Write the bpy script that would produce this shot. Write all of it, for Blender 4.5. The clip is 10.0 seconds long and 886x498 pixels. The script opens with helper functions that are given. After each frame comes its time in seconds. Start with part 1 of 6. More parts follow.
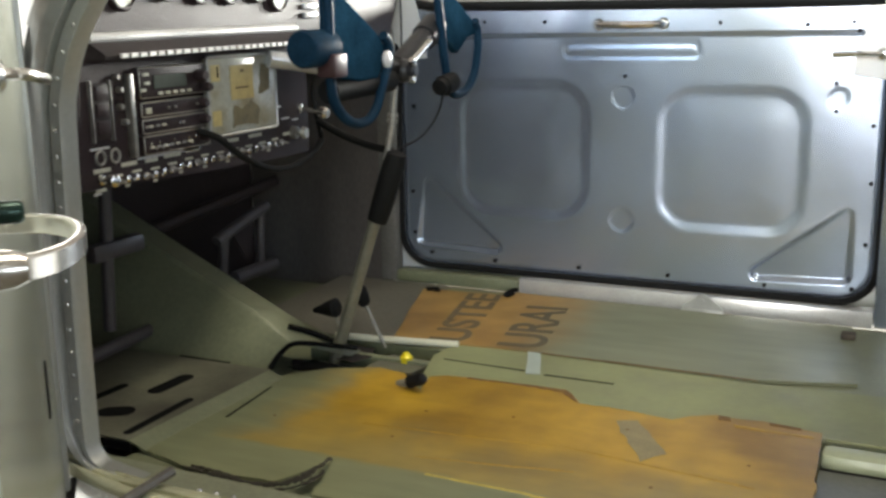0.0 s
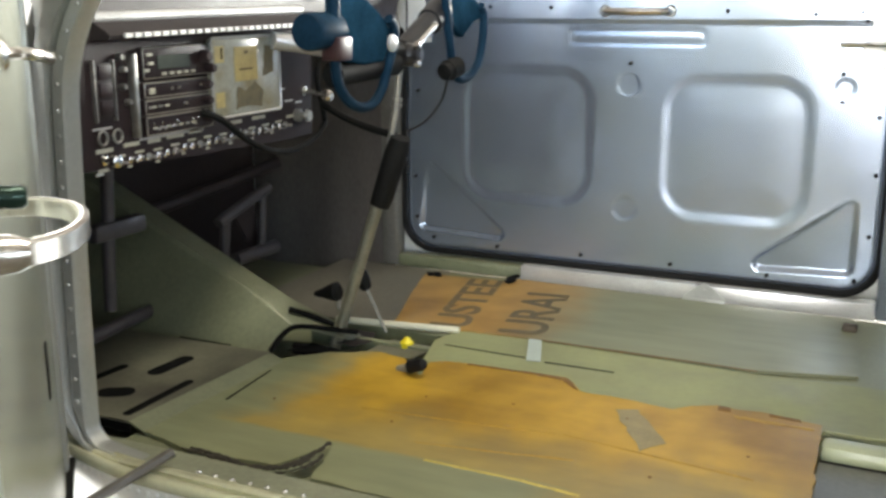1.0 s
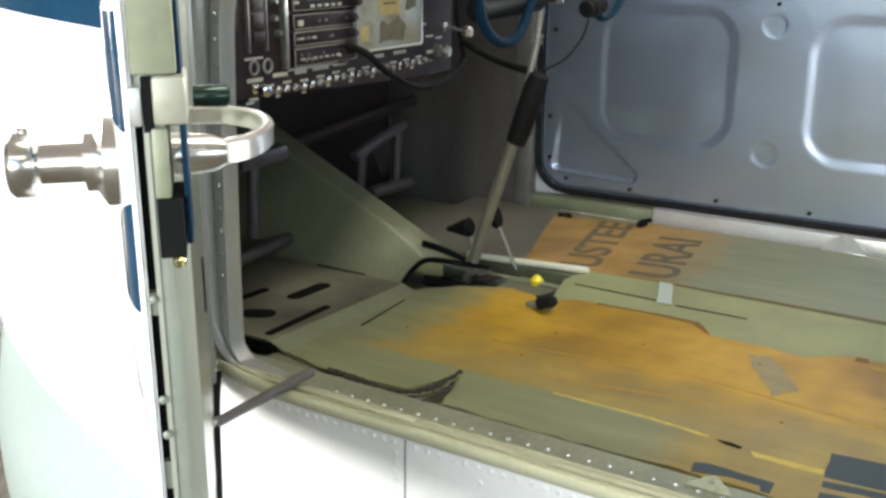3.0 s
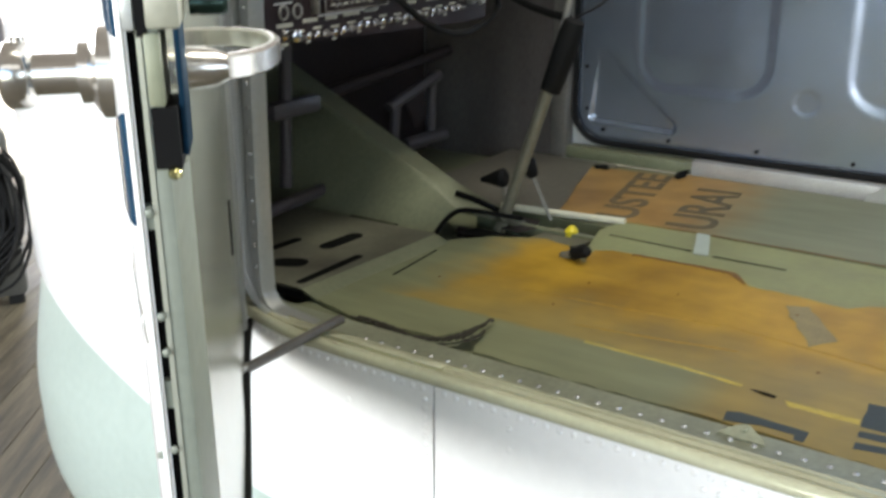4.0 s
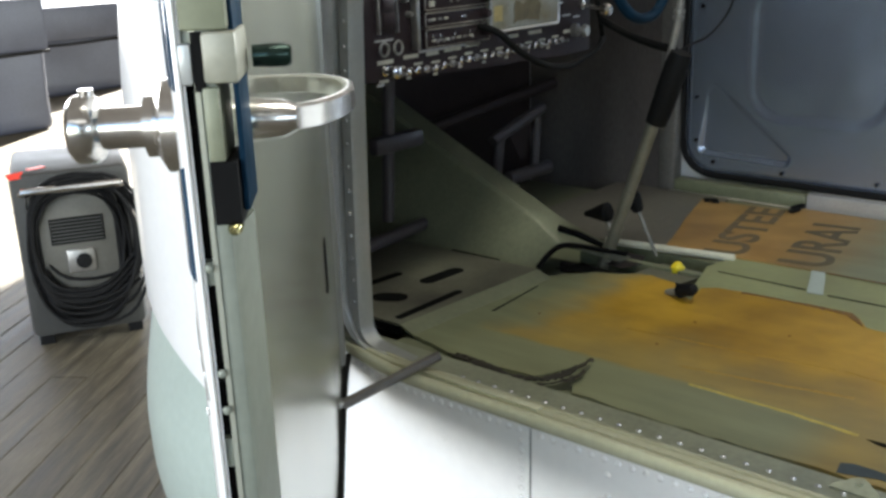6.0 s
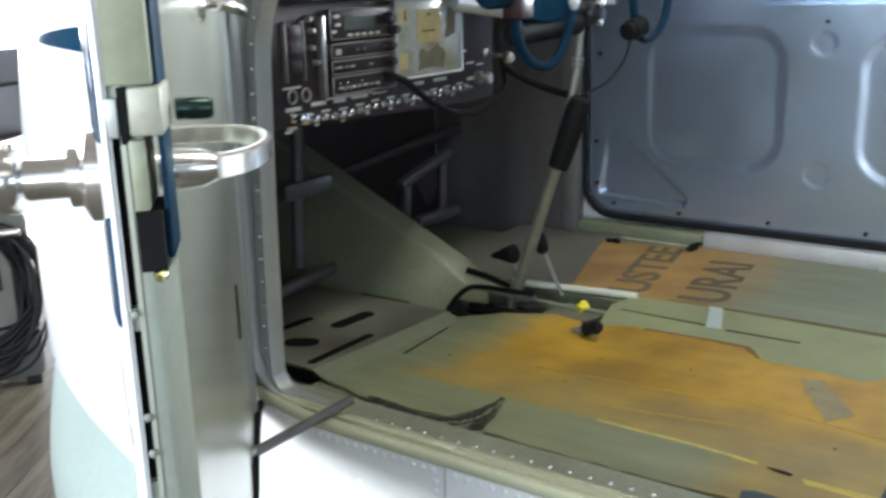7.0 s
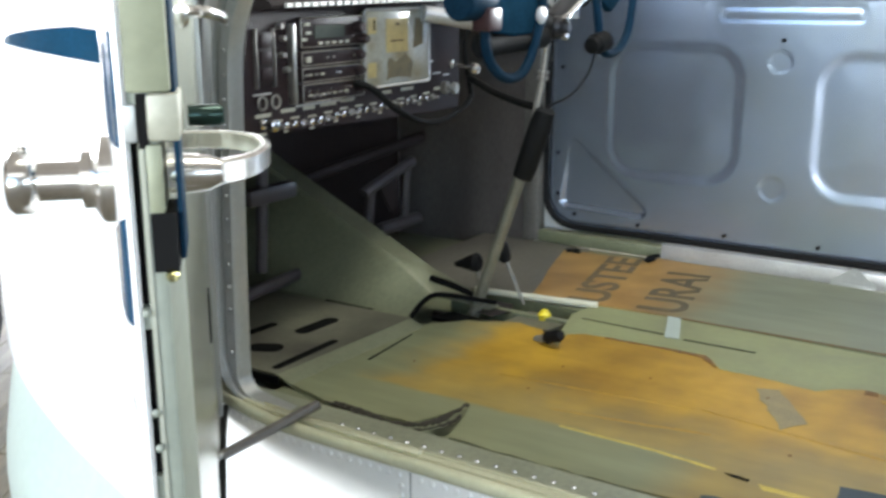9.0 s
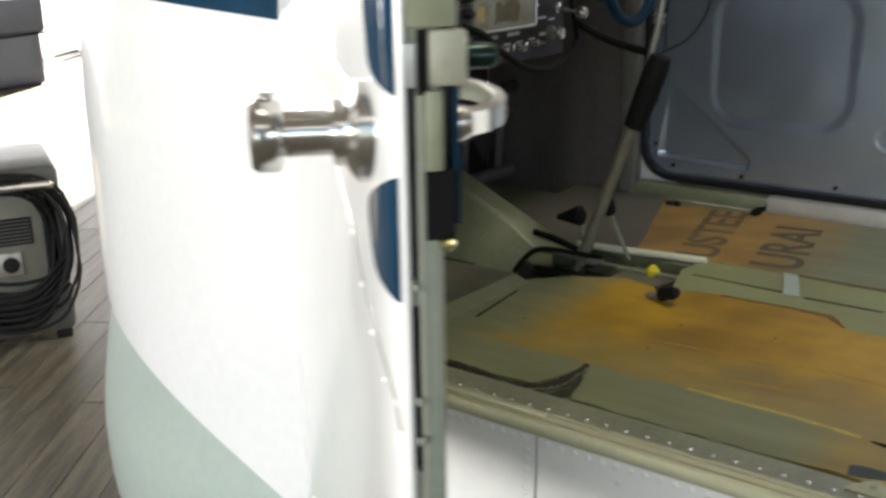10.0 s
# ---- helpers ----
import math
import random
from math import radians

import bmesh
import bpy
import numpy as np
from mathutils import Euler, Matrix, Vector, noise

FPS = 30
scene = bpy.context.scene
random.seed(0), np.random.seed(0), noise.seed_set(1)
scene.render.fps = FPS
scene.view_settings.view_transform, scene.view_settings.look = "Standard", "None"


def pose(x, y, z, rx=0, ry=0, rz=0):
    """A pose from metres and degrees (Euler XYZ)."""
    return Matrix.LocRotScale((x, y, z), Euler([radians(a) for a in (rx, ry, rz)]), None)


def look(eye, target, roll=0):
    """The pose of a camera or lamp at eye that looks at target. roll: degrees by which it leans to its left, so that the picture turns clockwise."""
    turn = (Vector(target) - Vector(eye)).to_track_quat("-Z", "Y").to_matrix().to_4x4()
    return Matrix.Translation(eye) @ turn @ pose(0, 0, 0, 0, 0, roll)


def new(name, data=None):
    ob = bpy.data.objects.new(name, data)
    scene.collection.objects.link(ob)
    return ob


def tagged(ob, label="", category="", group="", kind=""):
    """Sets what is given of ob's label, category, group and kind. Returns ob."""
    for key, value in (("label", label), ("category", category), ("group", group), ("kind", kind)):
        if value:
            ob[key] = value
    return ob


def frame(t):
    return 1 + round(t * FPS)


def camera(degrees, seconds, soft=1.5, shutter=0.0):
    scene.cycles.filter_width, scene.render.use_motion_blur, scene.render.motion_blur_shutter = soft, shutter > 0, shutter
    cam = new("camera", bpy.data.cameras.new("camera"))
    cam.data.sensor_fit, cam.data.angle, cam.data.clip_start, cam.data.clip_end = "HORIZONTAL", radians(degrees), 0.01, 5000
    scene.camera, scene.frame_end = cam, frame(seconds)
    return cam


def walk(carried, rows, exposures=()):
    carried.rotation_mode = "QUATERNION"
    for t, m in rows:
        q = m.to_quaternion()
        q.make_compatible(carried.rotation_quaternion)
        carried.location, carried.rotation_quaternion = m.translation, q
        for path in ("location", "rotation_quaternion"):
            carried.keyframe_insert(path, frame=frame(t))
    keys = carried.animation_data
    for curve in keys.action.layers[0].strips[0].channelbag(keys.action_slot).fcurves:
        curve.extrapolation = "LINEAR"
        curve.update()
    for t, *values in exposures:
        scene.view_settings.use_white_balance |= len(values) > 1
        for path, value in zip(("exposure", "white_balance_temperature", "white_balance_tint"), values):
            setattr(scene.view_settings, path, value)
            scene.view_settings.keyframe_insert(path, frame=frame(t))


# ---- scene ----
cam = camera(47.3, 10.0, soft=2.8, shutter=0.5)
PATH = [
    (0, (0.388, -2.135, 1.624), (-0.443, -0.371, 1.178), -1.1),
    (0.5, (0.39, -2.123, 1.626), (-0.407, -0.346, 1.17), -0.8),
    (1, (0.383, -2.131, 1.626), (-0.446, -0.375, 1.149), -0.2),
    (1.5, (0.379, -2.144, 1.629), (-0.514, -0.42, 1.149), 0.2),
    (2, (0.369, -2.144, 1.62), (-0.588, -0.472, 1.084), -0.3),
    (2.2, (0.373, -2.154, 1.618), (-0.623, -0.508, 1.071), 0.0),
    (3.5, (0.376, -2.161, 1.608), (-0.656, -0.559, 1.001), -0.1),
    (4, (0.382, -2.145, 1.592), (-0.697, -0.594, 0.938), -0.5),
    (4.5, (0.389, -2.121, 1.573), (-0.812, -0.687, 0.866), -1.3),
    (5, (0.385, -2.115, 1.579), (-0.893, -0.741, 0.887), -2.0),
    (5.5, (0.381, -2.113, 1.59), (-0.903, -0.721, 0.947), -2.3),
    (7, (0.393, -2.136, 1.602), (-0.738, -0.57, 1.084), -1.7),
    (7.5, (0.397, -2.141, 1.605), (-0.611, -0.484, 1.114), -1.9),
    (8, (0.401, -2.146, 1.604), (-0.532, -0.444, 1.121), -1.9),
    (8.5, (0.396, -2.15, 1.605), (-0.563, -0.462, 1.126), -1.3),
    (9, (0.388, -2.163, 1.606), (-0.67, -0.542, 1.103), -0.2),
    (9.5, (0.353, -2.161, 1.6), (-0.745, -0.583, 1.046), 0.2),
    (10, (0.278, -2.164, 1.596), (-0.853, -0.626, 0.999), -0.9),
]
EXPOSURES = [(0.0, 4.08, 6980, 11), (0.5, 4.33, 6980, 11), (1.0, 4.48, 6950, 11), (1.5, 4.78, 6930, 11), (2.0, 4.68, 6920, 11), (3.5, 4.3, 6570, 10), (4.5, 3.92, 6570, 11), (5.5, 3.67, 6470, 10), (7.0, 4.2, 6020, 10), (7.5, 4.44, 5950, 10), (8.0, 4.3, 6070, 10), (9.0, 4.46, 6220, 10), (9.5, 4.38, 6520, 10), (10.0, 3.5, 6880, 11)]
walk(cam, [(t, look(eye, target, roll)) for t, eye, target, roll in PATH], EXPOSURES)
# world, sun, large lights, exposure
world = bpy.data.worlds.new("world")
scene.world = world
world.use_nodes = True
wn = world.node_tree
sky = wn.nodes.new("ShaderNodeTexSky")
sky.sky_type, sky.sun_disc = "NISHITA", False
SUN_EL, SUN_AZ = radians(28), radians(329.5)
sky.sun_elevation, sky.sun_rotation = SUN_EL, SUN_AZ
wn.links.new(sky.outputs[0], wn.nodes["Background"].inputs[0])
wn.nodes["Background"].inputs[1].default_value = 0.05
sun = new("sun", bpy.data.lights.new("sun", "SUN"))
sun.data.energy, sun.data.angle, sun.data.color = 5.0, radians(0.5), (1.0, 0.95, 0.86)
sun.matrix_world = look((20 * math.sin(SUN_AZ) * math.cos(SUN_EL), 20 * math.cos(SUN_AZ) * math.cos(SUN_EL), 20 * math.sin(SUN_EL)), (0, 0, 0))


def area_lamp(name, eye, target, sx, sy, watts, color):
    lamp = new(name, bpy.data.lights.new(name, "AREA"))
    lamp.data.shape, lamp.data.size, lamp.data.size_y = "RECTANGLE", sx, sy
    lamp.data.energy, lamp.data.color = watts, color
    lamp.matrix_world = look(eye, target)
    return lamp


area_lamp("bay_light", (0.2, -8.9, 2.25), (-0.2, -0.4, 1.2), 7.4, 1.6, 51.0, (1.0, 0.985, 0.95))
area_lamp("front_light", (-13.9, 3.3, 2.5), (0.0, -0.3, 1.8), 10.4, 4.4, 178.8, (0.93, 0.95, 1.0))
# added fill lamps with no known source: overhead, high aft, rear, far side
area_lamp("overhead_fill", (1.0, -0.6, 5.9), (-0.1, -0.6, 1.0), 2.6, 1.2, 8.2, (1.0, 0.965, 0.84))
area_lamp("high_aft_fill", (3.3, -4.6, 4.6), (-0.2, -0.9, 1.0), 3.2, 0.8, 0.9, (1.0, 1.0, 0.95))
area_lamp("rear_fill", (9.7, -4.5, 3.2), (-0.4, -1.3, 1.2), 4.0, 1.6, 3.5, (0.96, 0.98, 1.0))
area_lamp("side_fill", (2.6, 8.75, 2.7), (-0.4, -1.5, 1.65), 5.0, 1.3, 156.0, (0.96, 1.0, 0.98))

# ---- materials ----


def mat(name, color, rough=0.5, metal=0.0, vary=0.25, scale=6.0, fine=90.0, bump=0.15, color2=None, coat=0.0, stretch=(1, 1, 1), island=0.0, relief=0.002, turn=0.0):
    """Colour varied at two scales, uneven gloss and fine relief."""
    m = bpy.data.materials.new(name)
    m.use_nodes = True
    nt = m.node_tree
    n, link = nt.nodes, nt.links
    b = n["Principled BSDF"]
    tc, mp = n.new("ShaderNodeTexCoord"), n.new("ShaderNodeMapping")
    geo = n.new("ShaderNodeNewGeometry")
    mp.inputs["Scale"].default_value = stretch
    pre = n.new("ShaderNodeMapping")
    pre.inputs["Rotation"].default_value = (0, 0, radians(turn))
    link.new(geo.outputs["Position"], pre.inputs["Vector"])
    link.new(pre.outputs[0], mp.inputs["Vector"])
    big, small = n.new("ShaderNodeTexNoise"), n.new("ShaderNodeTexNoise")
    big.inputs["Scale"].default_value, big.inputs["Detail"].default_value = scale, 6
    small.inputs["Scale"].default_value, small.inputs["Detail"].default_value = fine, 3
    for t in (big, small):
        link.new(mp.outputs[0], t.inputs["Vector"])
    ramp = n.new("ShaderNodeValToRGB")
    ramp.color_ramp.elements[0].position, ramp.color_ramp.elements[1].position = 0.3, 0.72
    c2 = color2 or tuple(c * (1 - vary) for c in color)
    ramp.color_ramp.elements[0].color = (*c2, 1)
    ramp.color_ramp.elements[1].color = (*color, 1)
    link.new(big.outputs["Fac"], ramp.inputs[0])
    mix = n.new("ShaderNodeMix")
    mix.data_type, mix.blend_type = "RGBA", "MULTIPLY"
    mix.inputs[0].default_value = min(1.0, vary * 1.6)
    link.new(ramp.outputs[0], mix.inputs[6])
    r2 = n.new("ShaderNodeMapRange")
    r2.inputs[1].default_value, r2.inputs[2].default_value, r2.inputs[3].default_value, r2.inputs[4].default_value = 0.3, 0.7, 0.7, 1.12
    link.new(small.outputs["Fac"], r2.inputs[0])
    link.new(r2.outputs[0], mix.inputs[7])
    out = mix.outputs[2]
    if island:
        info = n.new("ShaderNodeObjectInfo")
        hsv = n.new("ShaderNodeHueSaturation")
        mr = n.new("ShaderNodeMapRange")
        mr.inputs[3].default_value, mr.inputs[4].default_value = 1 - island, 1 + island
        link.new(info.outputs["Random"], mr.inputs[0])
        link.new(mr.outputs[0], hsv.inputs["Value"])
        link.new(out, hsv.inputs["Color"])
        out = hsv.outputs[0]
    link.new(out, b.inputs["Base Color"])
    rr = n.new("ShaderNodeMapRange")
    least, most = max(0.02, rough * 0.75), min(1, rough * 1.3)
    if least < 0.28 < most:
        least, most = (least, 0.262) if rough < 0.28 else (0.29, most)
    rr.inputs[3].default_value, rr.inputs[4].default_value = least, most
    link.new(big.outputs["Fac"], rr.inputs[0])
    link.new(rr.outputs[0], b.inputs["Roughness"])
    b.inputs["Metallic"].default_value = metal
    b.inputs["Coat Weight"].default_value = coat
    if bump:
        bp = n.new("ShaderNodeBump")
        bp.inputs["Strength"].default_value, bp.inputs["Distance"].default_value = bump, relief
        link.new(small.outputs["Fac"], bp.inputs["Height"])
        link.new(bp.outputs[0], b.inputs["Normal"])
    return m


SILVER = mat("silver_lacquer", (0.405, 0.485, 0.655), 0.25, 0.77, 0.12, 4, 5, 0.4, color2=(0.395, 0.45, 0.52), relief=0.006)
FRAME = mat("frame_metal", (0.46, 0.47, 0.45), 0.32, 0.5, 0.12, 7, 120, 0.0)
BRIGHT = mat("bare_aluminium", (0.76, 0.76, 0.75), 0.26, 0.45, 0.2, 14, 200, 0.1)
GREEN = mat("green_grey_paint", (0.220, 0.236, 0.145), 0.40, 0.0, 0.28, 7, 140, 0.1, color2=(0.135, 0.142, 0.085))
PALE = mat("pale_green_paint", (0.265, 0.285, 0.135), 0.5, 0.0, 0.14, 7, 60, 0.04, color2=(0.185, 0.19, 0.095))
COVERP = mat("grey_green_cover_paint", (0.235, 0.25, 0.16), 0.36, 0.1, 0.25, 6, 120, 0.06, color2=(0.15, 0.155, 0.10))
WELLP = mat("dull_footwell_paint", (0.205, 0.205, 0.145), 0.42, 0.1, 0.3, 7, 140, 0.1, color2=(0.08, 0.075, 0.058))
# near-black also holds the footwell's shade on firewall and side wall
DARKIN = mat("dark_parts_and_footwell_shade", (0.044, 0.034, 0.035), 0.5, 0.1, 0.3, 6, 110, 0.1)
KICK = mat("grey_green_kick_panel", (0.165, 0.145, 0.135), 0.34, 0.15, 0.4, 5, 110, 0.06, stretch=(1.6, 1, 0.5))
BLACK = mat("black_crinkle_paint", (0.040, 0.027, 0.029), 0.4, 0.0, 0.3, 20, 400, 0.35)
RUBBER = mat("black_rubber", (0.012, 0.012, 0.012), 0.6, 0.0, 0.3, 20, 200, 0.3)
CHROME = mat("polished_metal", (0.84, 0.82, 0.78), 0.20, 1.0, 0.15, 30, 300, 0.04)
STEEL = mat("worn_steel", (0.52, 0.50, 0.46), 0.35, 0.8, 0.35, 40, 300, 0.15)
BLUE = mat("blue_enamel", (0.010, 0.036, 0.068), 0.46, 0.0, 0.45, 20, 200, 0.2)
MATTBLUE = mat("worn_matt_blue_enamel", (0.013, 0.045, 0.080), 0.6, 0.0, 0.45, 24, 200, 0.25)
MATTBLUE.node_tree.nodes["Principled BSDF"].inputs["Specular IOR Level"].default_value = 0.0
STRIPE = mat("blue_stripe_paint", (0.008, 0.048, 0.095), 0.10, 0.0, 0.3, 20, 200, 0.05)
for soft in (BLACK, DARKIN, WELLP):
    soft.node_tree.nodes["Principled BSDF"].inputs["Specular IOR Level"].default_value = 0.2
BLUE.node_tree.nodes["Principled BSDF"].inputs["Specular IOR Level"].default_value = 0.05
STRIPE.node_tree.nodes["Principled BSDF"].inputs["Specular IOR Level"].default_value = 0.4
WHITE = mat("white_aircraft_paint", (0.85, 0.84, 0.82), 0.25, 0.0, 0.06, 3, 60, 0.02, coat=0.5)
BELLY = mat("pale_green_belly_paint", (0.42, 0.485, 0.43), 0.35, 0.0, 0.1, 3, 60, 0.03, coat=0.2)
SILLM = mat("polished_sill_metal", (0.68, 0.67, 0.48), 0.22, 0.35, 0.12, 9, 120, 0.0)
FLANGE = mat("dull_riveted_flange", (0.34, 0.35, 0.25), 0.3, 0.2, 0.3, 9, 120, 0.06)
SATIN = mat("satin_silver", (0.66, 0.65, 0.64), 0.35, 0.3, 0.15, 30, 200, 0.05)
DOORIN = mat("door_inner_metal", (0.54, 0.56, 0.47), 0.22, 0.6, 0.07, 3, 60, 0.0, stretch=(1, 1, 0.4))
EDGEP = mat("grey_green_edge_paint", (0.20, 0.22, 0.18), 0.45, 0.1, 0.2, 12, 150, 0.08)
CREAM = mat("cream_label", (0.62, 0.60, 0.50), 0.6, 0.0, 0.2, 40, 200, 0.1)
YELLOW = mat("yellow_plastic", (0.75, 0.62, 0.02), 0.4, 0.0, 0.1, 40, 200, 0.1)
RED = mat("red_tape", (0.75, 0.05, 0.03), 0.5, 0.0, 0.15, 40, 200, 0.1)
OLIVE = mat("yellow_green_primer", (0.20, 0.212, 0.14), 0.5, 0.1, 0.2, 20, 160, 0.1)
# near-black puts the shade of holes, slots and under-edge gaps into the colour
HOLE = mat("dark_hole", (0.004, 0.004, 0.004), 0.9, 0.0, 0.2, 20, 200, 0.0)
for dull in (HOLE, RUBBER):
    dull.node_tree.nodes["Principled BSDF"].inputs["Specular IOR Level"].default_value = 0.12
CARTGREY = mat("grey_machine_paint", (0.062, 0.062, 0.056), 0.65, 0.1, 0.3, 8, 120, 0.15)
TARP = mat("blue_grey_tarpaulin", (0.07, 0.075, 0.10), 0.5, 0.0, 0.3, 3, 60, 0.3)
PLANK = mat("weathered_floor_plank", (0.148, 0.127, 0.088), 0.62, 0.0, 0.6, 7, 45, 0.8, color2=(0.042, 0.036, 0.026), stretch=(0.28, 3.0, 1), island=0.2, turn=-124.4)
PLANK.node_tree.nodes["Principled BSDF"].inputs["Specular IOR Level"].default_value = 0.2
WALLWOOD = mat("grey_hangar_boards", (0.22, 0.20, 0.18), 0.8, 0.0, 0.4, 1.5, 20, 0.3)
CARDBOARD = mat("yellowed_paper", (0.52, 0.42, 0.19), 0.7, 0.0, 0.25, 40, 200, 0.1)
TAPE = mat("grey_cloth_tape", (0.38, 0.44, 0.40), 0.45, 0.0, 0.12, 30, 300, 0.1)
FAINT = mat("worn_stencil_ink", (0.125, 0.105, 0.06), 0.7, 0.0, 0.5, 60, 300, 0.1)
INK = mat("stencil_ink", (0.145, 0.108, 0.054), 0.7, 0.0, 0.3, 60, 300, 0.1)


def plywood(name, sprays, drift, dark=(0.375, 0.228, 0.022), light=(0.465, 0.288, 0.028)):
    """Varnished plywood with long grain, stains and drifts of green paint along its sides."""
    m = bpy.data.materials.new(name)
    m.use_nodes = True
    nt = m.node_tree
    n, link = nt.nodes, nt.links
    b = n["Principled BSDF"]
    geo, mp = n.new("ShaderNodeNewGeometry"), n.new("ShaderNodeMapping")
    mp.inputs["Scale"].default_value = (1.6, 7, 5)
    link.new(geo.outputs["Position"], mp.inputs["Vector"])
    grain, stain, blot = (n.new("ShaderNodeTexNoise") for _ in range(3))
    grain.inputs["Scale"].default_value, grain.inputs["Detail"].default_value = 4.0, 8
    stain.inputs["Scale"].default_value, stain.inputs["Detail"].default_value = 3.4, 6
    blot.inputs["Scale"].default_value, blot.inputs["Detail"].default_value = 13.0, 6
    link.new(mp.outputs[0], grain.inputs["Vector"])
    for t in (stain, blot):
        link.new(geo.outputs["Position"], t.inputs["Vector"])
    ramp = n.new("ShaderNodeValToRGB")
    e = ramp.color_ramp.elements
    e[0].position, e[1].position = 0.25, 0.75
    e[0].color, e[1].color = (*dark, 1), (*light, 1)
    link.new(grain.outputs["Fac"], ramp.inputs[0])
    dirt = n.new("ShaderNodeMix")
    dirt.data_type, dirt.blend_type = "RGBA", "MULTIPLY"
    dr = n.new("ShaderNodeValToRGB")
    dr.color_ramp.elements[0].position, dr.color_ramp.elements[1].position = 0.38, 0.60
    dr.color_ramp.elements[0].color, dr.color_ramp.elements[1].color = (0.60, 0.53, 0.43, 1), (1.06, 1.04, 1.0, 1)
    link.new(stain.outputs["Fac"], dr.inputs[0])
    dirt.inputs[0].default_value = 0.8
    link.new(ramp.outputs[0], dirt.inputs[6])
    link.new(dr.outputs[0], dirt.inputs[7])
    tone = n.new("ShaderNodeMix")
    tone.data_type, tone.blend_type = "RGBA", "MULTIPLY"
    tone.inputs[0].default_value = 1.0
    tr = n.new("ShaderNodeValToRGB")
    tr.color_ramp.elements[0].position, tr.color_ramp.elements[1].position = 0.36, 0.62
    tr.color_ramp.elements[0].color, tr.color_ramp.elements[1].color = (0.76, 0.73, 0.66, 1), (1.0, 1.0, 1.0, 1)
    link.new(blot.outputs["Fac"], tr.inputs[0])
    link.new(dirt.outputs[2], tone.inputs[6])
    link.new(tr.outputs[0], tone.inputs[7])
    sep = n.new("ShaderNodeSeparateXYZ")
    link.new(geo.outputs["Position"], sep.inputs[0])
    cover = None
    for axis, start, full, amount, wander, *limit in sprays:
        add = n.new("ShaderNodeMath")
        add.operation = "MULTIPLY_ADD"
        link.new(blot.outputs["Fac"], add.inputs[0])
        add.inputs[1].default_value = wander
        link.new(sep.outputs[axis], add.inputs[2])
        mr = n.new("ShaderNodeMapRange")
        mr.interpolation_type = "SMOOTHSTEP"
        mr.inputs[1].default_value, mr.inputs[2].default_value = start + wander / 2, full + wander / 2
        mr.inputs[4].default_value = amount
        link.new(add.outputs[0], mr.inputs[0])
        layer = mr.outputs[0]
        if limit:
            fade, held = n.new("ShaderNodeMapRange"), n.new("ShaderNodeMath")
            fade.interpolation_type, held.operation = "SMOOTHSTEP", "MULTIPLY"
            fade.inputs[1].default_value, fade.inputs[2].default_value = limit[1], limit[0]
            link.new(sep.outputs["X"], fade.inputs[0])
            link.new(fade.outputs[0], held.inputs[0])
            link.new(layer, held.inputs[1])
            layer = held.outputs[0]
        if cover is None:
            cover = layer
        else:
            both = n.new("ShaderNodeMath")
            both.operation = "MAXIMUM"
            link.new(cover, both.inputs[0])
            link.new(layer, both.inputs[1])
            cover = both.outputs[0]
    mix = n.new("ShaderNodeMix")
    mix.data_type = "RGBA"
    link.new(cover, mix.inputs[0])
    link.new(tone.outputs[2], mix.inputs[6])
    coat = n.new("ShaderNodeValToRGB")
    coat.color_ramp.elements[0].position, coat.color_ramp.elements[1].position = 0.34, 0.66
    coat.color_ramp.elements[0].color = (*(c * 0.84 for c in drift), 1)
    coat.color_ramp.elements[1].color = (*(c * 1.07 for c in drift), 1)
    link.new(grain.outputs["Fac"], coat.inputs[0])
    link.new(coat.outputs[0], mix.inputs[7])
    link.new(mix.outputs[2], b.inputs["Base Color"])
    b.inputs["Roughness"].default_value = 0.42
    b.inputs["Specular IOR Level"].default_value = 0.4
    bp = n.new("ShaderNodeBump")
    bp.inputs["Strength"].default_value, bp.inputs["Distance"].default_value = 0.25, 0.001
    link.new(grain.outputs["Fac"], bp.inputs["Height"])
    link.new(bp.outputs[0], b.inputs["Normal"])
    return m


PLY_NEAR = plywood("varnished_plywood", (("Y", -0.76, -0.95, 0.42, 0.16), ("Y", -0.940, -0.966, 0.94, 0.02, -0.06, 0.10), ("X", -0.43, -0.575, 0.97, 0.16)), (0.208, 0.224, 0.134))
PLY_FAR = plywood("stencilled_plywood", (("X", -0.36, -0.14, 0.93, 0.16),), (0.175, 0.195, 0.125), (0.33, 0.20, 0.060), (0.41, 0.25, 0.080))

# ---- mesh helpers ----
ORIGIN = {}


def thing(name, origin, label="", category="", group="", kind=""):
    ob = new(name)
    ob.empty_display_size = 0.1
    ob.location = origin
    ORIGIN[ob.name] = Vector(origin)
    return tagged(ob, label, category, group, kind)


def mesh_of(name, bm, material, smooth=35):
    me = bpy.data.meshes.new(name)
    bm.normal_update()
    bm.to_mesh(me)
    bm.free()
    for m in material if isinstance(material, (list, tuple)) else (material,):
        me.materials.append(m)
    if smooth:
        for p in me.polygons:
            p.use_smooth = True
        me.set_sharp_from_angle(angle=radians(smooth))
    return me


def part(name, bm, material, parent, label="", smooth=35):
    """One mesh object under a thing or a part; the bmesh is in the world's coordinates."""
    o = ORIGIN[parent.name]
    bmesh.ops.translate(bm, verts=bm.verts, vec=-o)
    ob = new(name, mesh_of(name, bm, material, smooth))
    ob.parent = parent
    ORIGIN[ob.name] = o
    return tagged(ob, label)


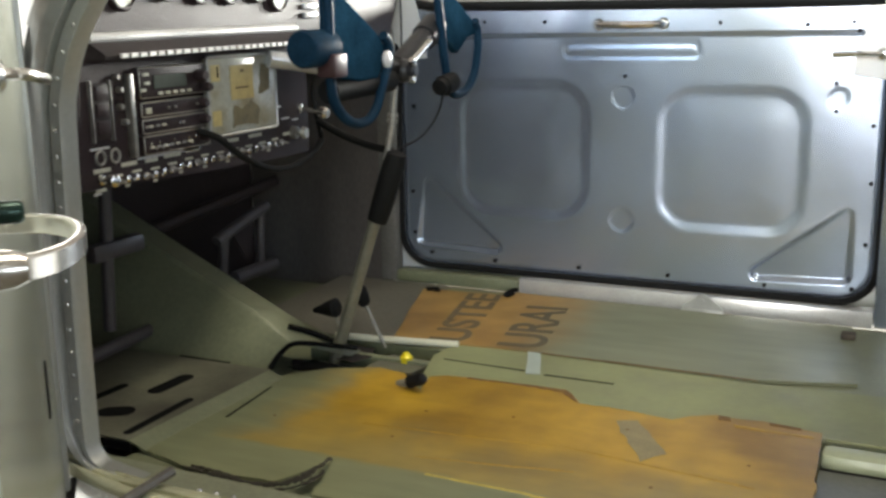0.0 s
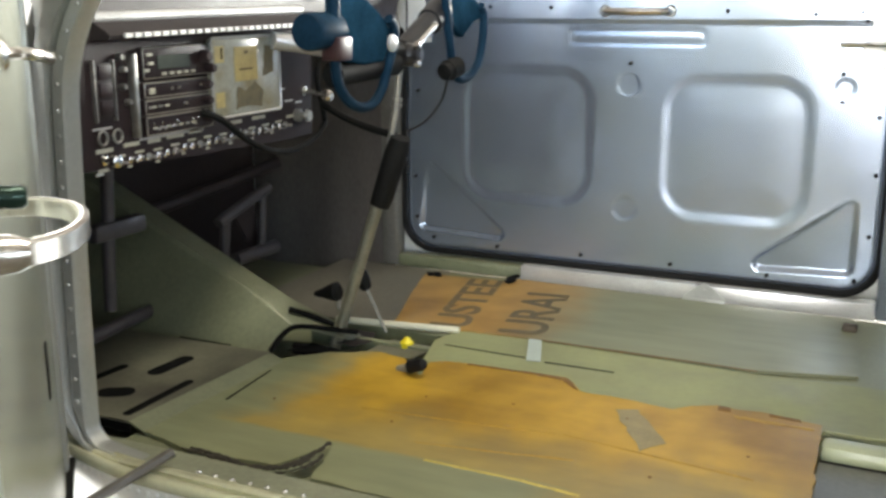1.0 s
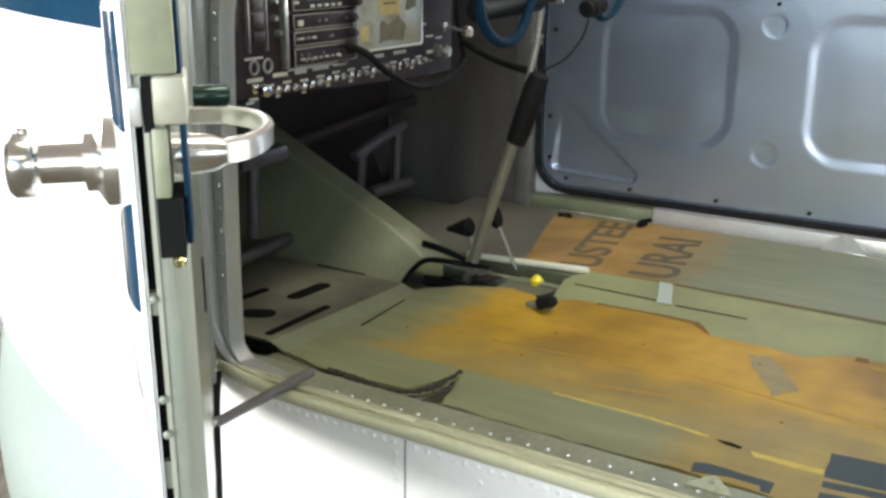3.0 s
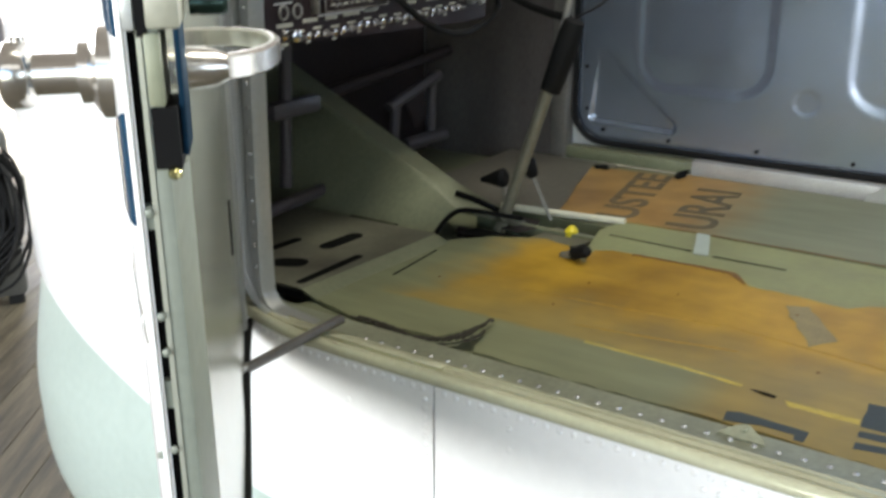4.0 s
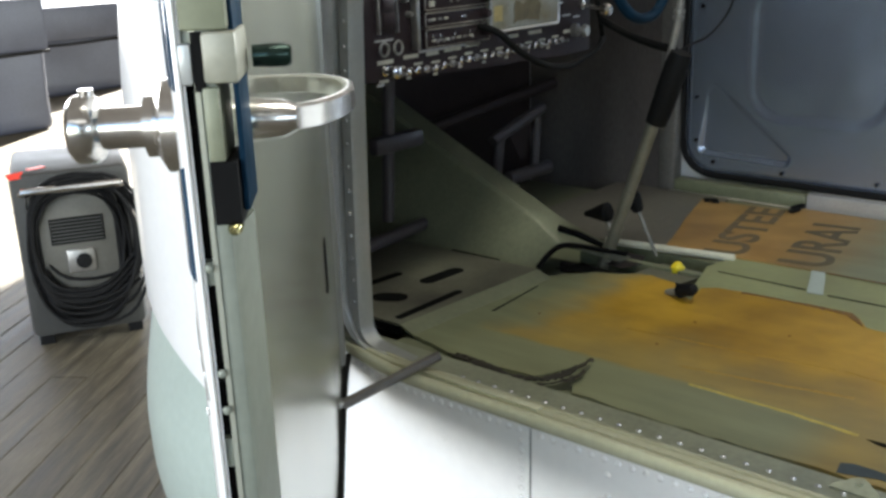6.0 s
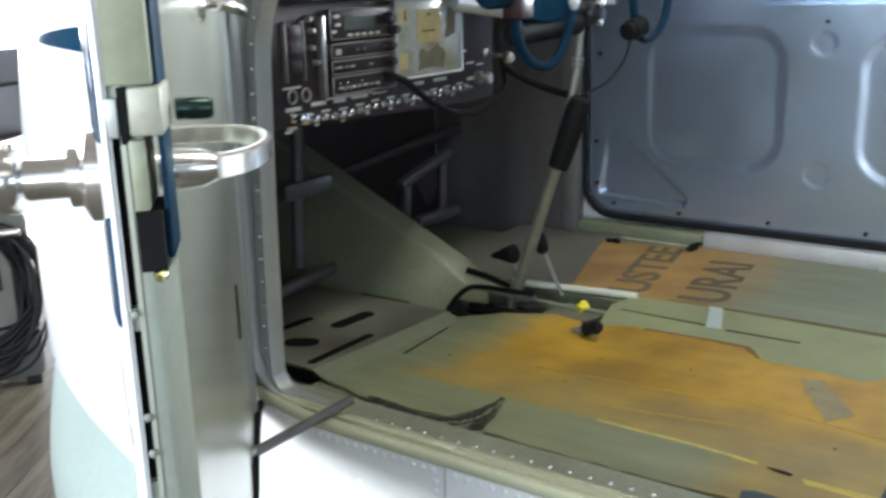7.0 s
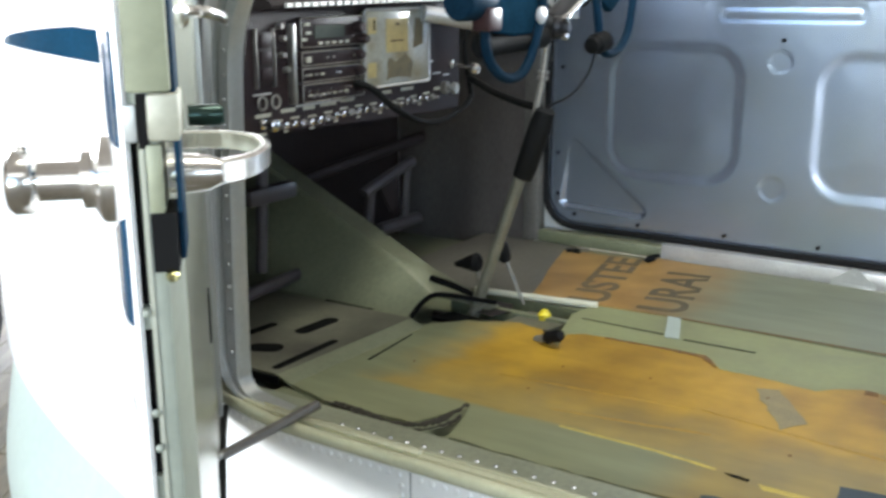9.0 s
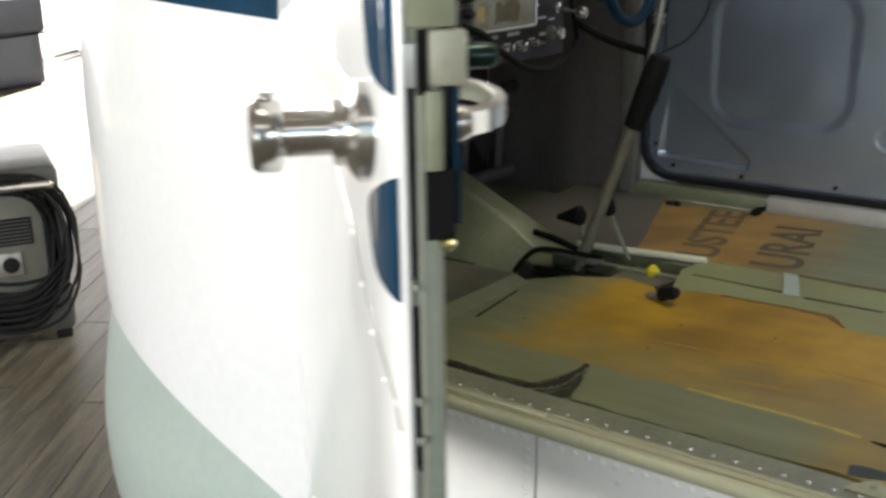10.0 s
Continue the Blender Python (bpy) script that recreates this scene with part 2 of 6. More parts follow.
def single(name, bm, material, label="", category="", group="", kind="", smooth=35):
    """A thing that is one mesh, its origin at the middle of its foot."""
    lo = [min(v.co[i] for v in bm.verts) for i in range(3)]
    hi = [max(v.co[i] for v in bm.verts) for i in range(3)]
    o = Vector(((lo[0] + hi[0]) / 2, (lo[1] + hi[1]) / 2, lo[2]))
    bmesh.ops.translate(bm, verts=bm.verts, vec=-o)
    ob = new(name, mesh_of(name, bm, material, smooth))
    ob.location = o
    ORIGIN[ob.name] = o
    return tagged(ob, label, category, group, kind)


def box(bm, lo, hi, bevel=0.0, m=None, seg=2):
    lo, hi = Vector(lo), Vector(hi)
    r = bmesh.ops.create_cube(bm, size=1.0, matrix=Matrix.Translation((lo + hi) / 2) @ Matrix.Diagonal((*(hi - lo), 1)))
    vs = r["verts"]
    if bevel:
        es = list({e for v in vs for e in v.link_edges})
        r = bmesh.ops.bevel(bm, geom=es, offset=bevel, segments=seg, affect="EDGES", profile=0.5)
        vs = list({v for f in r["faces"] for v in f.verts} | {v for v in vs if v.is_valid})
    if m is not None:
        bmesh.ops.transform(bm, matrix=m, verts=vs)
    return vs


def boxed(lo, hi, bevel=0.0, m=None):
    bm = bmesh.new()
    box(bm, lo, hi, bevel, m)
    return bm


def rod(bm, a, b, r, r2=None, seg=16, caps=True):
    a, b = Vector(a), Vector(b)
    d = b - a
    m = Matrix.Translation((a + b) / 2) @ d.to_track_quat("Z", "Y").to_matrix().to_4x4()
    return bmesh.ops.create_cone(bm, cap_ends=caps, segments=seg, radius1=r, radius2=r if r2 is None else r2, depth=d.length, matrix=m)["verts"]


def rods(*specs):
    bm = bmesh.new()
    for s in specs:
        rod(bm, *s)
    return bm


def lathe(bm, a, axis, prof, seg=24):
    """A turned form: prof is (distance along axis, radius)."""
    a, axis = Vector(a), Vector(axis).normalized()
    q = axis.to_track_quat("Z", "Y").to_matrix()
    rings = []
    for h, r in prof:
        rings.append([bm.verts.new(a + q @ Vector((r * math.cos(k * math.tau / seg), r * math.sin(k * math.tau / seg), h))) for k in range(seg)])
    for p, c in zip(rings, rings[1:]):
        for k in range(seg):
            bm.faces.new((p[k], p[(k + 1) % seg], c[(k + 1) % seg], c[k]))
    bm.faces.new(list(reversed(rings[0])))
    bm.faces.new(rings[-1])


def turned(a, axis, prof, seg=24):
    bm = bmesh.new()
    lathe(bm, a, axis, prof, seg)
    return bm


def smooth_points(pts, n):
    """A smooth line through the points."""
    pts = [Vector(p) for p in pts]
    out = []
    ext = [2 * pts[0] - pts[1], *pts, 2 * pts[-1] - pts[-2]]
    for i in range(1, len(ext) - 2):
        p0, p1, p2, p3 = ext[i - 1:i + 3]
        for k in range(n):
            t = k / n
            out.append(0.5 * (2 * p1 + (p2 - p0) * t + (2 * p0 - 5 * p1 + 4 * p2 - p3) * t * t + (3 * p1 - p0 - 3 * p2 + p3) * t ** 3))
    out.append(pts[-1])
    return out


def sweep(bm, pts, r, seg=10, closed=False, flat=1.0):
    """A tube along points; flat squeezes it along its second axis."""
    pts = [Vector(p) for p in pts]
    n = len(pts)
    rings, up = [], None
    for i, p in enumerate(pts):
        d = (pts[(i + 1) % n] - pts[i - 1]) if closed else (pts[min(i + 1, n - 1)] - pts[max(i - 1, 0)])
        d.normalize()
        if up is None:
            up = Vector((0, 0, 1)) if abs(d.z) < 0.9 else Vector((1, 0, 0))
        side = d.cross(up).normalized()
        up = side.cross(d).normalized()
        rad = r[i] if isinstance(r, (list, tuple)) else r
        rings.append([bm.verts.new(p + rad * (math.cos(k * math.tau / seg) * side + flat * math.sin(k * math.tau / seg) * up)) for k in range(seg)])
    for i in range(n if closed else n - 1):
        p, c = rings[i], rings[(i + 1) % n]
        for k in range(seg):
            bm.faces.new((p[k], p[(k + 1) % seg], c[(k + 1) % seg], c[k]))
    if not closed:
        bm.faces.new(list(reversed(rings[0])))
        bm.faces.new(rings[-1])
    bmesh.ops.recalc_face_normals(bm, faces=bm.faces)


def swept(pts, r, seg=10, closed=False, n=0, flat=1.0):
    bm = bmesh.new()
    sweep(bm, smooth_points(pts, n) if n else pts, r, seg, closed, flat)
    return bm


def slab(outline, thick, frame_m=None, bevel=0.0):
    """A plate: an outline in the xy plane, its top at z = 0."""
    bm = bmesh.new()
    top = [bm.verts.new((x, y, 0)) for x, y in outline]
    f = bm.faces.new(top)
    bm.normal_update()
    if f.normal.z < 0:
        f.normal_flip()
    r = bmesh.ops.extrude_face_region(bm, geom=[f])
    vs = [g for g in r["geom"] if isinstance(g, bmesh.types.BMVert)]
    # the extruded copy is the top; the first face is the underside
    bmesh.ops.translate(bm, verts=top, vec=(0, 0, -thick))
    bmesh.ops.recalc_face_normals(bm, faces=bm.faces)
    if bevel:
        es = [e for e in bm.edges if all(abs(v.co.z) < 1e-6 for v in e.verts)]
        bmesh.ops.bevel(bm, geom=es, offset=bevel, segments=2, affect="EDGES", profile=0.5)
    if frame_m is not None:
        bmesh.ops.transform(bm, matrix=frame_m, verts=bm.verts)
    return bm


def ragged(pts, step, amount, seed):
    """An outline whose sides wander a little."""
    rnd = random.Random(seed)
    out = []
    for (x0, y0), (x1, y1) in zip(pts, pts[1:] + pts[:1]):
        k = max(1, int(math.hypot(x1 - x0, y1 - y0) / step))
        for i in range(k):
            t = i / k
            j = amount if i else 0
            out.append((x0 + (x1 - x0) * t + rnd.uniform(-j, j), y0 + (y1 - y0) * t + rnd.uniform(-j, j)))
    return out


def round_rect(x0, z0, x1, z1, r, n=8):
    pts = []
    for cx, cz, a in ((x1 - r, z0 + r, -90), (x1 - r, z1 - r, 0), (x0 + r, z1 - r, 90), (x0 + r, z0 + r, 180)):
        for k in range(n + 1):
            t = radians(a + 90 * k / n)
            pts.append((cx + r * math.cos(t), cz + r * math.sin(t)))
    return pts


def text_mesh(body, size, m, depth=0.0004, bold=0.0):
    c = bpy.data.curves.new("text", "FONT")
    c.body, c.size, c.extrude, c.offset = body, size, depth, bold
    ob = new("text", c)
    dg = bpy.context.evaluated_depsgraph_get()
    me = bpy.data.meshes.new_from_object(ob.evaluated_get(dg))
    bpy.data.objects.remove(ob)
    bm = bmesh.new()
    bm.from_mesh(me)
    bpy.data.meshes.remove(me)
    bpy.data.curves.remove(c)
    bmesh.ops.transform(bm, matrix=m, verts=bm.verts)
    return bm


def shared(name, mesh, parent, places, label=""):
    """Alike small pieces under one parent, on one mesh; places are poses in the world."""
    o = ORIGIN[parent.name]
    for m in places:
        ob = new(name, mesh)
        ob.parent = parent
        ob.matrix_basis = Matrix.Translation(-o) @ m
        ORIGIN[ob.name] = o
        tagged(ob, label)

# ---- the hangar ----
ground = single("ground", boxed((-40, -40, -0.30), (40, 40, -0.045)), WALLWOOD, "dusty dark ground under the hangar floor boards", "ground", kind="structure")


def wall_with_gap(name, axis, at, lo, hi, gap, top):
    """A hangar wall, added out of view, with one wide opening for light."""
    bm = bmesh.new()
    t = 0.2
    for a, b, z0, z1 in ((lo, gap[0], 0, top), (gap[1], hi, 0, top), (gap[0], gap[1], gap[3], top), (gap[0], gap[1], -0.02, gap[2])):
        if z1 - z0 < 0.05:
            continue
        if axis == "x":
            box(bm, (at - t / 2, a, z0 - 0.04), (at + t / 2, b, z1))
        else:
            box(bm, (a, at - t / 2, z0 - 0.04), (b, at + t / 2, z1))
    return single(name, bm, WALLWOOD, "added unseen hangar wall of weathered grey boards", "wall", kind="structure")


# unseen enclosure: walls and ceiling added to bound the light, gaps admit it
wall_with_gap("wall_front", "x", -14.2, -9.2, 9.2, (-2.0, 8.7, 0.0, 4.8), 6.2)
wall_with_gap("wall_south", "y", -9.1, -14.0, 9.8, (-5.0, 8.0, 1.4, 5.7), 6.2)
wall_with_gap("wall_north_1", "y", 9.1, -14.0, -3.0, (-13.8, -9.7, 0.0, 5.75), 6.2)
wall_with_gap("wall_north_2", "y", 9.1, -3.0, 9.8, (-0.6, 5.8, 1.9, 3.6), 6.2)
wall_with_gap("wall_back", "x", 9.95, -9.1, 9.2, (-6.8, -2.2, 2.3, 4.1), 6.2)
single("ceiling", boxed((-14.4, -9.3, 6.21), (10.2, 9.4, 6.4)), WALLWOOD, "added unseen dark board roof of the hangar", "ceiling", kind="structure")

# ---- fuselage ----
fuselage = thing("fuselage", (-0.2, -0.575, 0.25), "white light aircraft fuselage with pale green belly", "aircraft", kind="structure")
CY = -0.575


def along(x, length):
    return max(0.0, min(1.0, (-0.7 - x) / length))


def upper_form(x):
    """The white cowl's section at x: half width, middle height, depth and squareness below, rise and squareness above."""
    t = along(x, 0.7842)
    return 0.632 * math.sqrt(1 - 0.8414 * t ** 3.3494), 1.1437, 0.9949 - 0.2164 * t * t, 4.4125 - 0.6442 * t, 0.6965, 3.293


def lower_form(x):
    """The rounder belly's section at x."""
    t = along(x, 0.8792)
    return 0.632 * math.sqrt(1 - 0.9664 * t ** 3.596) - 0.020 * max(0.0, min(1.0, (x + 0.70) / 0.06)), 0.6771, 0.446 - 0.0979 * t * t, 3.2661 - 0.3801 * t, 0.8733, 1.5145


def half_at(form, z):
    half, zc, low, e_low, high, e_high = form
    d = z - zc
    h, e = (low, e_low) if d < 0 else (high, e_high)
    return half * max(0.0, 1 - abs(d / h) ** e) ** (1 / e)


def colour_line(x):
    """Where the white ends and the green belly begins: it climbs towards the nose and falls slowly aft."""
    aft = max(0.0, x + 0.70)
    return 0.752 + 0.2744 * max(0.0, (-0.70 - x) / 0.7) ** 0.9402 - 0.018 * min(1.0, aft / 0.04) - 0.133 * aft


def cowl_ring(x, n):
    f, zl = upper_form(x), colour_line(x)
    out = [(half_at(f, zl) - 0.010, zl + 0.0015)]
    for i in range(n + 1):
        z = zl + (f[1] - zl) * i / n
        out.append((half_at(f, z) + 0.003, z))
    for i in range(1, n + 1):
        z = f[1] + (1.70 - f[1]) * i / n
        out.append((half_at(f, z) + 0.003, z))
    out.append((half_at(f, 1.70) - 0.03, 1.712))
    out.append((0.0, 1.72))
    return out


def belly_ring(x, n):
    f, zl = lower_form(x), colour_line(x) + 0.012
    out = []
    for i in range(n + 1):
        a = -math.pi / 2 * (1 - i / n)
        out.append((f[0] * math.cos(a) ** (2 / f[3]) if i else 0.0, f[1] - f[2] * abs(math.sin(a)) ** (2 / f[3])))
    if zl > f[1]:
        for i in range(1, 9):
            z = f[1] + (zl - f[1]) * i / 8
            out.append((half_at(f, z), z))
    else:
        for i in range(1, 9):
            out.append(out[n])
    return out


def body_strip(x0, x1, steps, ring, n):
    bm = bmesh.new()
    rows = []
    for k in range(steps + 1):
        x = x0 + (x1 - x0) * k / steps
        r = ring(x, n)
        rows.append(([bm.verts.new((x, CY - w, z)) for w, z in r], [bm.verts.new((x, CY + w, z)) for w, z in r]))
    for (a, b), (c, d) in zip(rows, rows[1:]):
        for i in range(len(a) - 1):
            bm.faces.new((a[i], c[i], c[i + 1], a[i + 1]))
            bm.faces.new((b[i], b[i + 1], d[i + 1], d[i]))
    a, b = rows[0]
    bm.faces.new(list(a) + list(reversed(b)))
    bmesh.ops.remove_doubles(bm, verts=bm.verts, dist=1e-5)
    bmesh.ops.dissolve_degenerate(bm, dist=1e-6, edges=bm.edges)
    bmesh.ops.recalc_face_normals(bm, faces=bm.faces)
    return bm


belly = part("belly", body_strip(-1.5785, 2.2, 96, belly_ring, 24), BELLY, fuselage, "pale green painted belly")
nose = part("nose", body_strip(-1.4835, -0.664, 56, cowl_ring, 24), WHITE, fuselage, "glossy white nose cowl lapped over the belly")


def side_y(x, z=1.0):
    """The fuselage side under the door: straight, its top drawn in a little towards the hinge."""
    t = max(0.0, min(1.0, (z - 0.84) / 0.16))
    return -1.186 + 0.6 * max(0.0, -0.50 - x) ** 1.6 * t * t * (3 - 2 * t)


def skin_panel(x0, x1, z1):
    """A gently curved side panel below the sill."""
    bm = bmesh.new()
    g = []
    for i in range(13):
        x = x0 + (x1 - x0) * i / 12
        zl = colour_line(x)
        g.append([bm.verts.new((x, side_y(x, z) - 0.003 * math.sin((1.0 - z) / 0.28 * math.pi / 2), z)) for z in [zl + (z1 - zl) * k / 10 for k in range(11)]])
    for a, b in zip(g, g[1:]):
        for k in range(10):
            bm.faces.new((a[k], b[k], b[k + 1], a[k + 1]))
    r = bmesh.ops.extrude_face_region(bm, geom=list(bm.faces))
    bmesh.ops.translate(bm, verts=[v for v in r["geom"] if isinstance(v, bmesh.types.BMVert)], vec=(0, 0.003, 0))
    bmesh.ops.recalc_face_normals(bm, faces=bm.faces)
    return bm


skin_fwd = part("side_skin", skin_panel(-0.699, -0.3030, 1.008), WHITE, fuselage, "white riveted skin panel")
skin_aft = part("side_skin", skin_panel(-0.3000, 1.60, 1.008), WHITE, fuselage, "white riveted skin panel")
part("seam_backing", boxed((-0.31, -1.180, 0.70), (-0.28, -1.174, 1.003)), HOLE, fuselage)

# rolled sill over the skin
bm = bmesh.new()
prof = [(-1.189, 0.999), (-1.193, 1.004), (-1.192, 1.011), (-1.187, 1.016), (-1.181, 1.016), (-1.178, 1.011), (-1.176, 1.008), (-1.173, 1.008), (-1.170, 1.013), (-1.162, 1.014), (-1.159, 1.0095), (-1.156, 1.009), (-1.154, 1.0125), (-1.148, 1.0125), (-1.146, 1.007), (-1.144, 1.0066), (-1.093, 1.0062), (-1.091, 0.996)]
xs = [-0.70 + 2.3 * i / 40 for i in range(41)]
rows = [[bm.verts.new((x, -1.093 + (y + 1.093) * (side_y(x) + 1.086) / -0.1, z)) for y, z in prof] for x in xs]
for a, b in zip(rows, rows[1:]):
    for k in range(len(prof) - 1):
        bm.faces.new((a[k], a[k + 1], b[k + 1], b[k])).material_index = int(k >= 14)
bmesh.ops.recalc_face_normals(bm, faces=bm.faces)
sill = part("door_sill", bm, (SILLM, FLANGE), fuselage, "polished metal door sill with rolled edge", smooth=50)

strip = bmesh.new()
box(strip, (-0.560, -1.1715, 1.0125), (-0.300, -1.1585, 1.0175), 0.002)
part("sill_strip", strip, SILLM, fuselage, "pale metal strip along the sill with a cut end")

# forward door post: a flanged frame with a rounded lower corner
bm = bmesh.new()
inner, outer = [], []
for k in range(15):
    t = k / 14
    a = radians(180 + 90 * t)
    inner.append((-0.610 + 0.030 * math.cos(a), 1.045 + 0.030 * math.sin(a)))


def post_x(z):
    """Fore and aft place of the post's edge: nearly upright, then sweeping back into the pillar."""
    return -0.640 + 0.024 * (max(0.0, z - 1.045) / 0.6) ** 1.5 + 0.022 * (max(0.0, z - 1.50) / 0.09) ** 2


zs = [1.70 - (1.70 - 1.045) * i / 26 for i in range(26)]
path = [(post_x(z), z) for z in zs] + inner + [(-0.585, 1.011), (-0.55, 1.007)]
prof = [(0.0, 0.022), (0.0, 0.0), (0.003, -0.005), (0.019, -0.006), (0.0215, 0.001), (0.026, 0.001), (0.029, -0.010), (0.050, -0.012), (0.053, -0.004), (0.080, -0.004), (0.080, 0.02)]
rows = []
for i, (x, z) in enumerate(path):
    x2, z2 = path[min(i + 1, len(path) - 1)]
    x1, z1 = path[max(i - 1, 0)]
    d = Vector((x2 - x1, z2 - z1)).normalized()
    nrm = Vector((d.y, -d.x))
    if nrm.x > 0 and nrm.y > 0:
        nrm = -nrm
    rows.append([])
    for w, dep in prof:
        squeeze = min(1.0, max(0.02, (z - 1.008) / 0.08 + 0.05)) if i >= len(zs) else 1.0
        rows[-1].append(bm.verts.new((x + nrm.x * w * squeeze, -1.142 + dep, max(1.0065, z + nrm.y * w * squeeze))))
for a, b in zip(rows, rows[1:]):
    for k in range(len(prof) - 1):
        bm.faces.new((a[k], a[k + 1], b[k + 1], b[k]))
bmesh.ops.remove_doubles(bm, verts=bm.verts, dist=1e-5)
bmesh.ops.recalc_face_normals(bm, faces=bm.faces)
post_fwd = part("door_post", bm, FRAME, fuselage, "flanged aluminium door post with rivets")
# aft post
bm = bmesh.new()
box(bm, (0.402, -1.20, 1.0), (0.470, -1.10, 1.80), 0.006)
box(bm, (0.395, -1.208, 1.0), (0.408, -1.185, 1.80), 0.004)
part("door_post", bm, WHITE, fuselage, "white painted rear door post")
part("upper_skin", boxed((0.472, -1.206, 1.012), (1.9, -1.196, 1.66)), WHITE, fuselage, "white fuselage side")
# added roof, out of view; its hatch lets overhead light onto the floor
bm = bmesh.new()
box(bm, (-0.55, -1.22, 2.20), (-0.45, 0.10, 2.24), 0.01)
box(bm, (0.45, -1.22, 2.20), (1.9, 0.10, 2.24), 0.01)
box(bm, (-0.45, -1.22, 2.20), (0.45, -1.02, 2.24), 0.01)
box(bm, (-0.45, -0.10, 2.20), (0.45, 0.10, 2.24), 0.01)
part("unseen_roof", bm, WHITE, fuselage, "added unseen white roof, its hatch shaping the light")
part("rear_bulkhead", boxed((1.9, -1.21, 0.5), (1.93, 0.09, 2.2)), SILVER, fuselage, "silver rear cabin bulkhead")
bm = bmesh.new()
box(bm, (-0.80, 0.035, 1.70), (-0.70, 0.085, 2.2), 0.01)
box(bm, (0.36, 0.035, 1.66), (0.50, 0.085, 2.2), 0.01)
box(bm, (1.5, 0.035, 1.0), (1.9, 0.085, 2.2), 0.01)
box(bm, (-0.64, -1.20, 1.78), (-0.58, -1.15, 2.2), 0.01)
box(bm, (0.41, -1.20, 1.80), (0.47, -1.12, 2.2), 0.01)
part("window_post", bm, FRAME, fuselage, "silver window posts")

# ---- cabin inside ----
LOWERM = mat("dull_grey_sheet", (0.20, 0.20, 0.175), 0.4, 0.3, 0.25, 8, 120, 0.1)
EDGEPALE = mat("pale_green_gloss", (0.42, 0.45, 0.29), 0.3, 0.0, 0.12, 12, 100, 0.05)
floor = thing("floor", (0, -0.55, 0.97), "green-grey painted sheet metal cabin floor", "floor", kind="structure")
part("floor_pan", boxed((-1.16, -1.098, 0.93), (1.9, 0.03, 0.965)), GREEN, floor)
# raised main deck in two strips with the control slot between them
deck = slab(ragged([(-0.645, -1.096), (0.296, -1.096), (0.296, -0.619), (0.46, -0.619), (0.46, -0.004), (-0.90, -0.004), (-0.90, -0.445), (-0.41, -0.445), (-0.37, -0.60), (-0.62, -0.66)], 0.2, 0.0, 1), 0.03, pose(0, 0, 0.993))
part("floor_deck", deck, GREEN, floor, "scuffed green-grey floor deck")
# thin brown-grey plate over the forward end of the green deck
part("forward_patch", slab(ragged([(-0.895, -0.440), (-0.535, -0.440), (-0.590, -0.05), (-0.60, -0.008), (-0.895, -0.008)], 0.05, 0.002, 9), 0.003, pose(0, 0, 0.9965)), mat("brown_grey_patch", (0.205, 0.190, 0.155), 0.36, 0.15, 0.35, 6, 120, 0.08), floor, "dull brown-grey patch of the forward floor")
part("slit", slab([(-0.591, -0.896), (-0.587, -0.894), (-0.599, -0.752), (-0.602, -0.753)], 0.0008, pose(0, 0, 1.0007)), HOLE, floor, "dark cut in the deck")
part("floor_edge", boxed((0.296, -0.668, 0.966), (0.46, -0.6205, 0.9955), 0.012), EDGEPALE, floor, "pale green floor edge strip")
part("gap", boxed((0.298, -0.6735, 0.9725), (0.46, -0.6690, 0.9735)), HOLE, floor, "black strip as shade under the edge strip")
part("lower_floor", boxed((0.298, -1.095, 0.9655), (1.2, -0.665, 0.972)), LOWERM, floor, "bare grey lower floor")

wall_star = thing("wall_starboard", (0, 0.05, 1.0), "grey-green cabin side wall forward of the door", "wall", kind="structure")
part("kick_panel", boxed((-1.16, 0.0, 0.965), (-0.765, 0.02, 1.70)), KICK, wall_star, "dull grey-green kick panel")
part("door_frame", boxed((-0.82, 0.062, 0.99), (0.50, 0.08, 1.66)), FRAME, wall_star, "silver door surround")
part("front_post", boxed((-0.785, -0.006, 0.996), (-0.742, 0.034, 1.70), 0.006), mat("dull_post_grey", (0.24, 0.225, 0.205), 0.36, 0.3, 0.3, 9, 120, 0.06), wall_star, "dull grey forward door post")
part("rear_post", boxed((0.338, -0.004, 0.996), (0.46, 0.034, 1.66), 0.006), SILVER, wall_star, "silver rear door post")
part("rear_side", boxed((0.46, 0.02, 0.97), (1.9, 0.05, 1.66)), SILVER, wall_star, "silver cabin side")
bm = bmesh.new()
box(bm, (-0.742, -0.004, 0.996), (-0.425, 0.032, 1.024), 0.003)
part("sill_strip", bm, GREEN, wall_star, "green-grey sill strip")
bm = bmesh.new()
box(bm, (-0.422, -0.006, 0.996), (0.337, 0.006, 1.030), 0.002)
box(bm, (-0.422, 0.004, 1.020), (0.337, 0.034, 1.030), 0.002)
part("sill_angle", bm, BRIGHT, wall_star, "bare aluminium sill angle")


def bulkhead(x, inset, z0, z1, thick):
    """A plate across the nose, trimmed to its section."""
    f = upper_form(x)
    half = [(half_at(f, z0 + (z1 - z0) * k / 12) - inset, z0 + (z1 - z0) * k / 12) for k in range(13)]
    out = [(CY - w, z) for w, z in half] + [(min(CY + w, -0.004), z) for w, z in reversed(half)]
    return slab(out, thick, pose(x, 0, 0, 90, 0, 90))


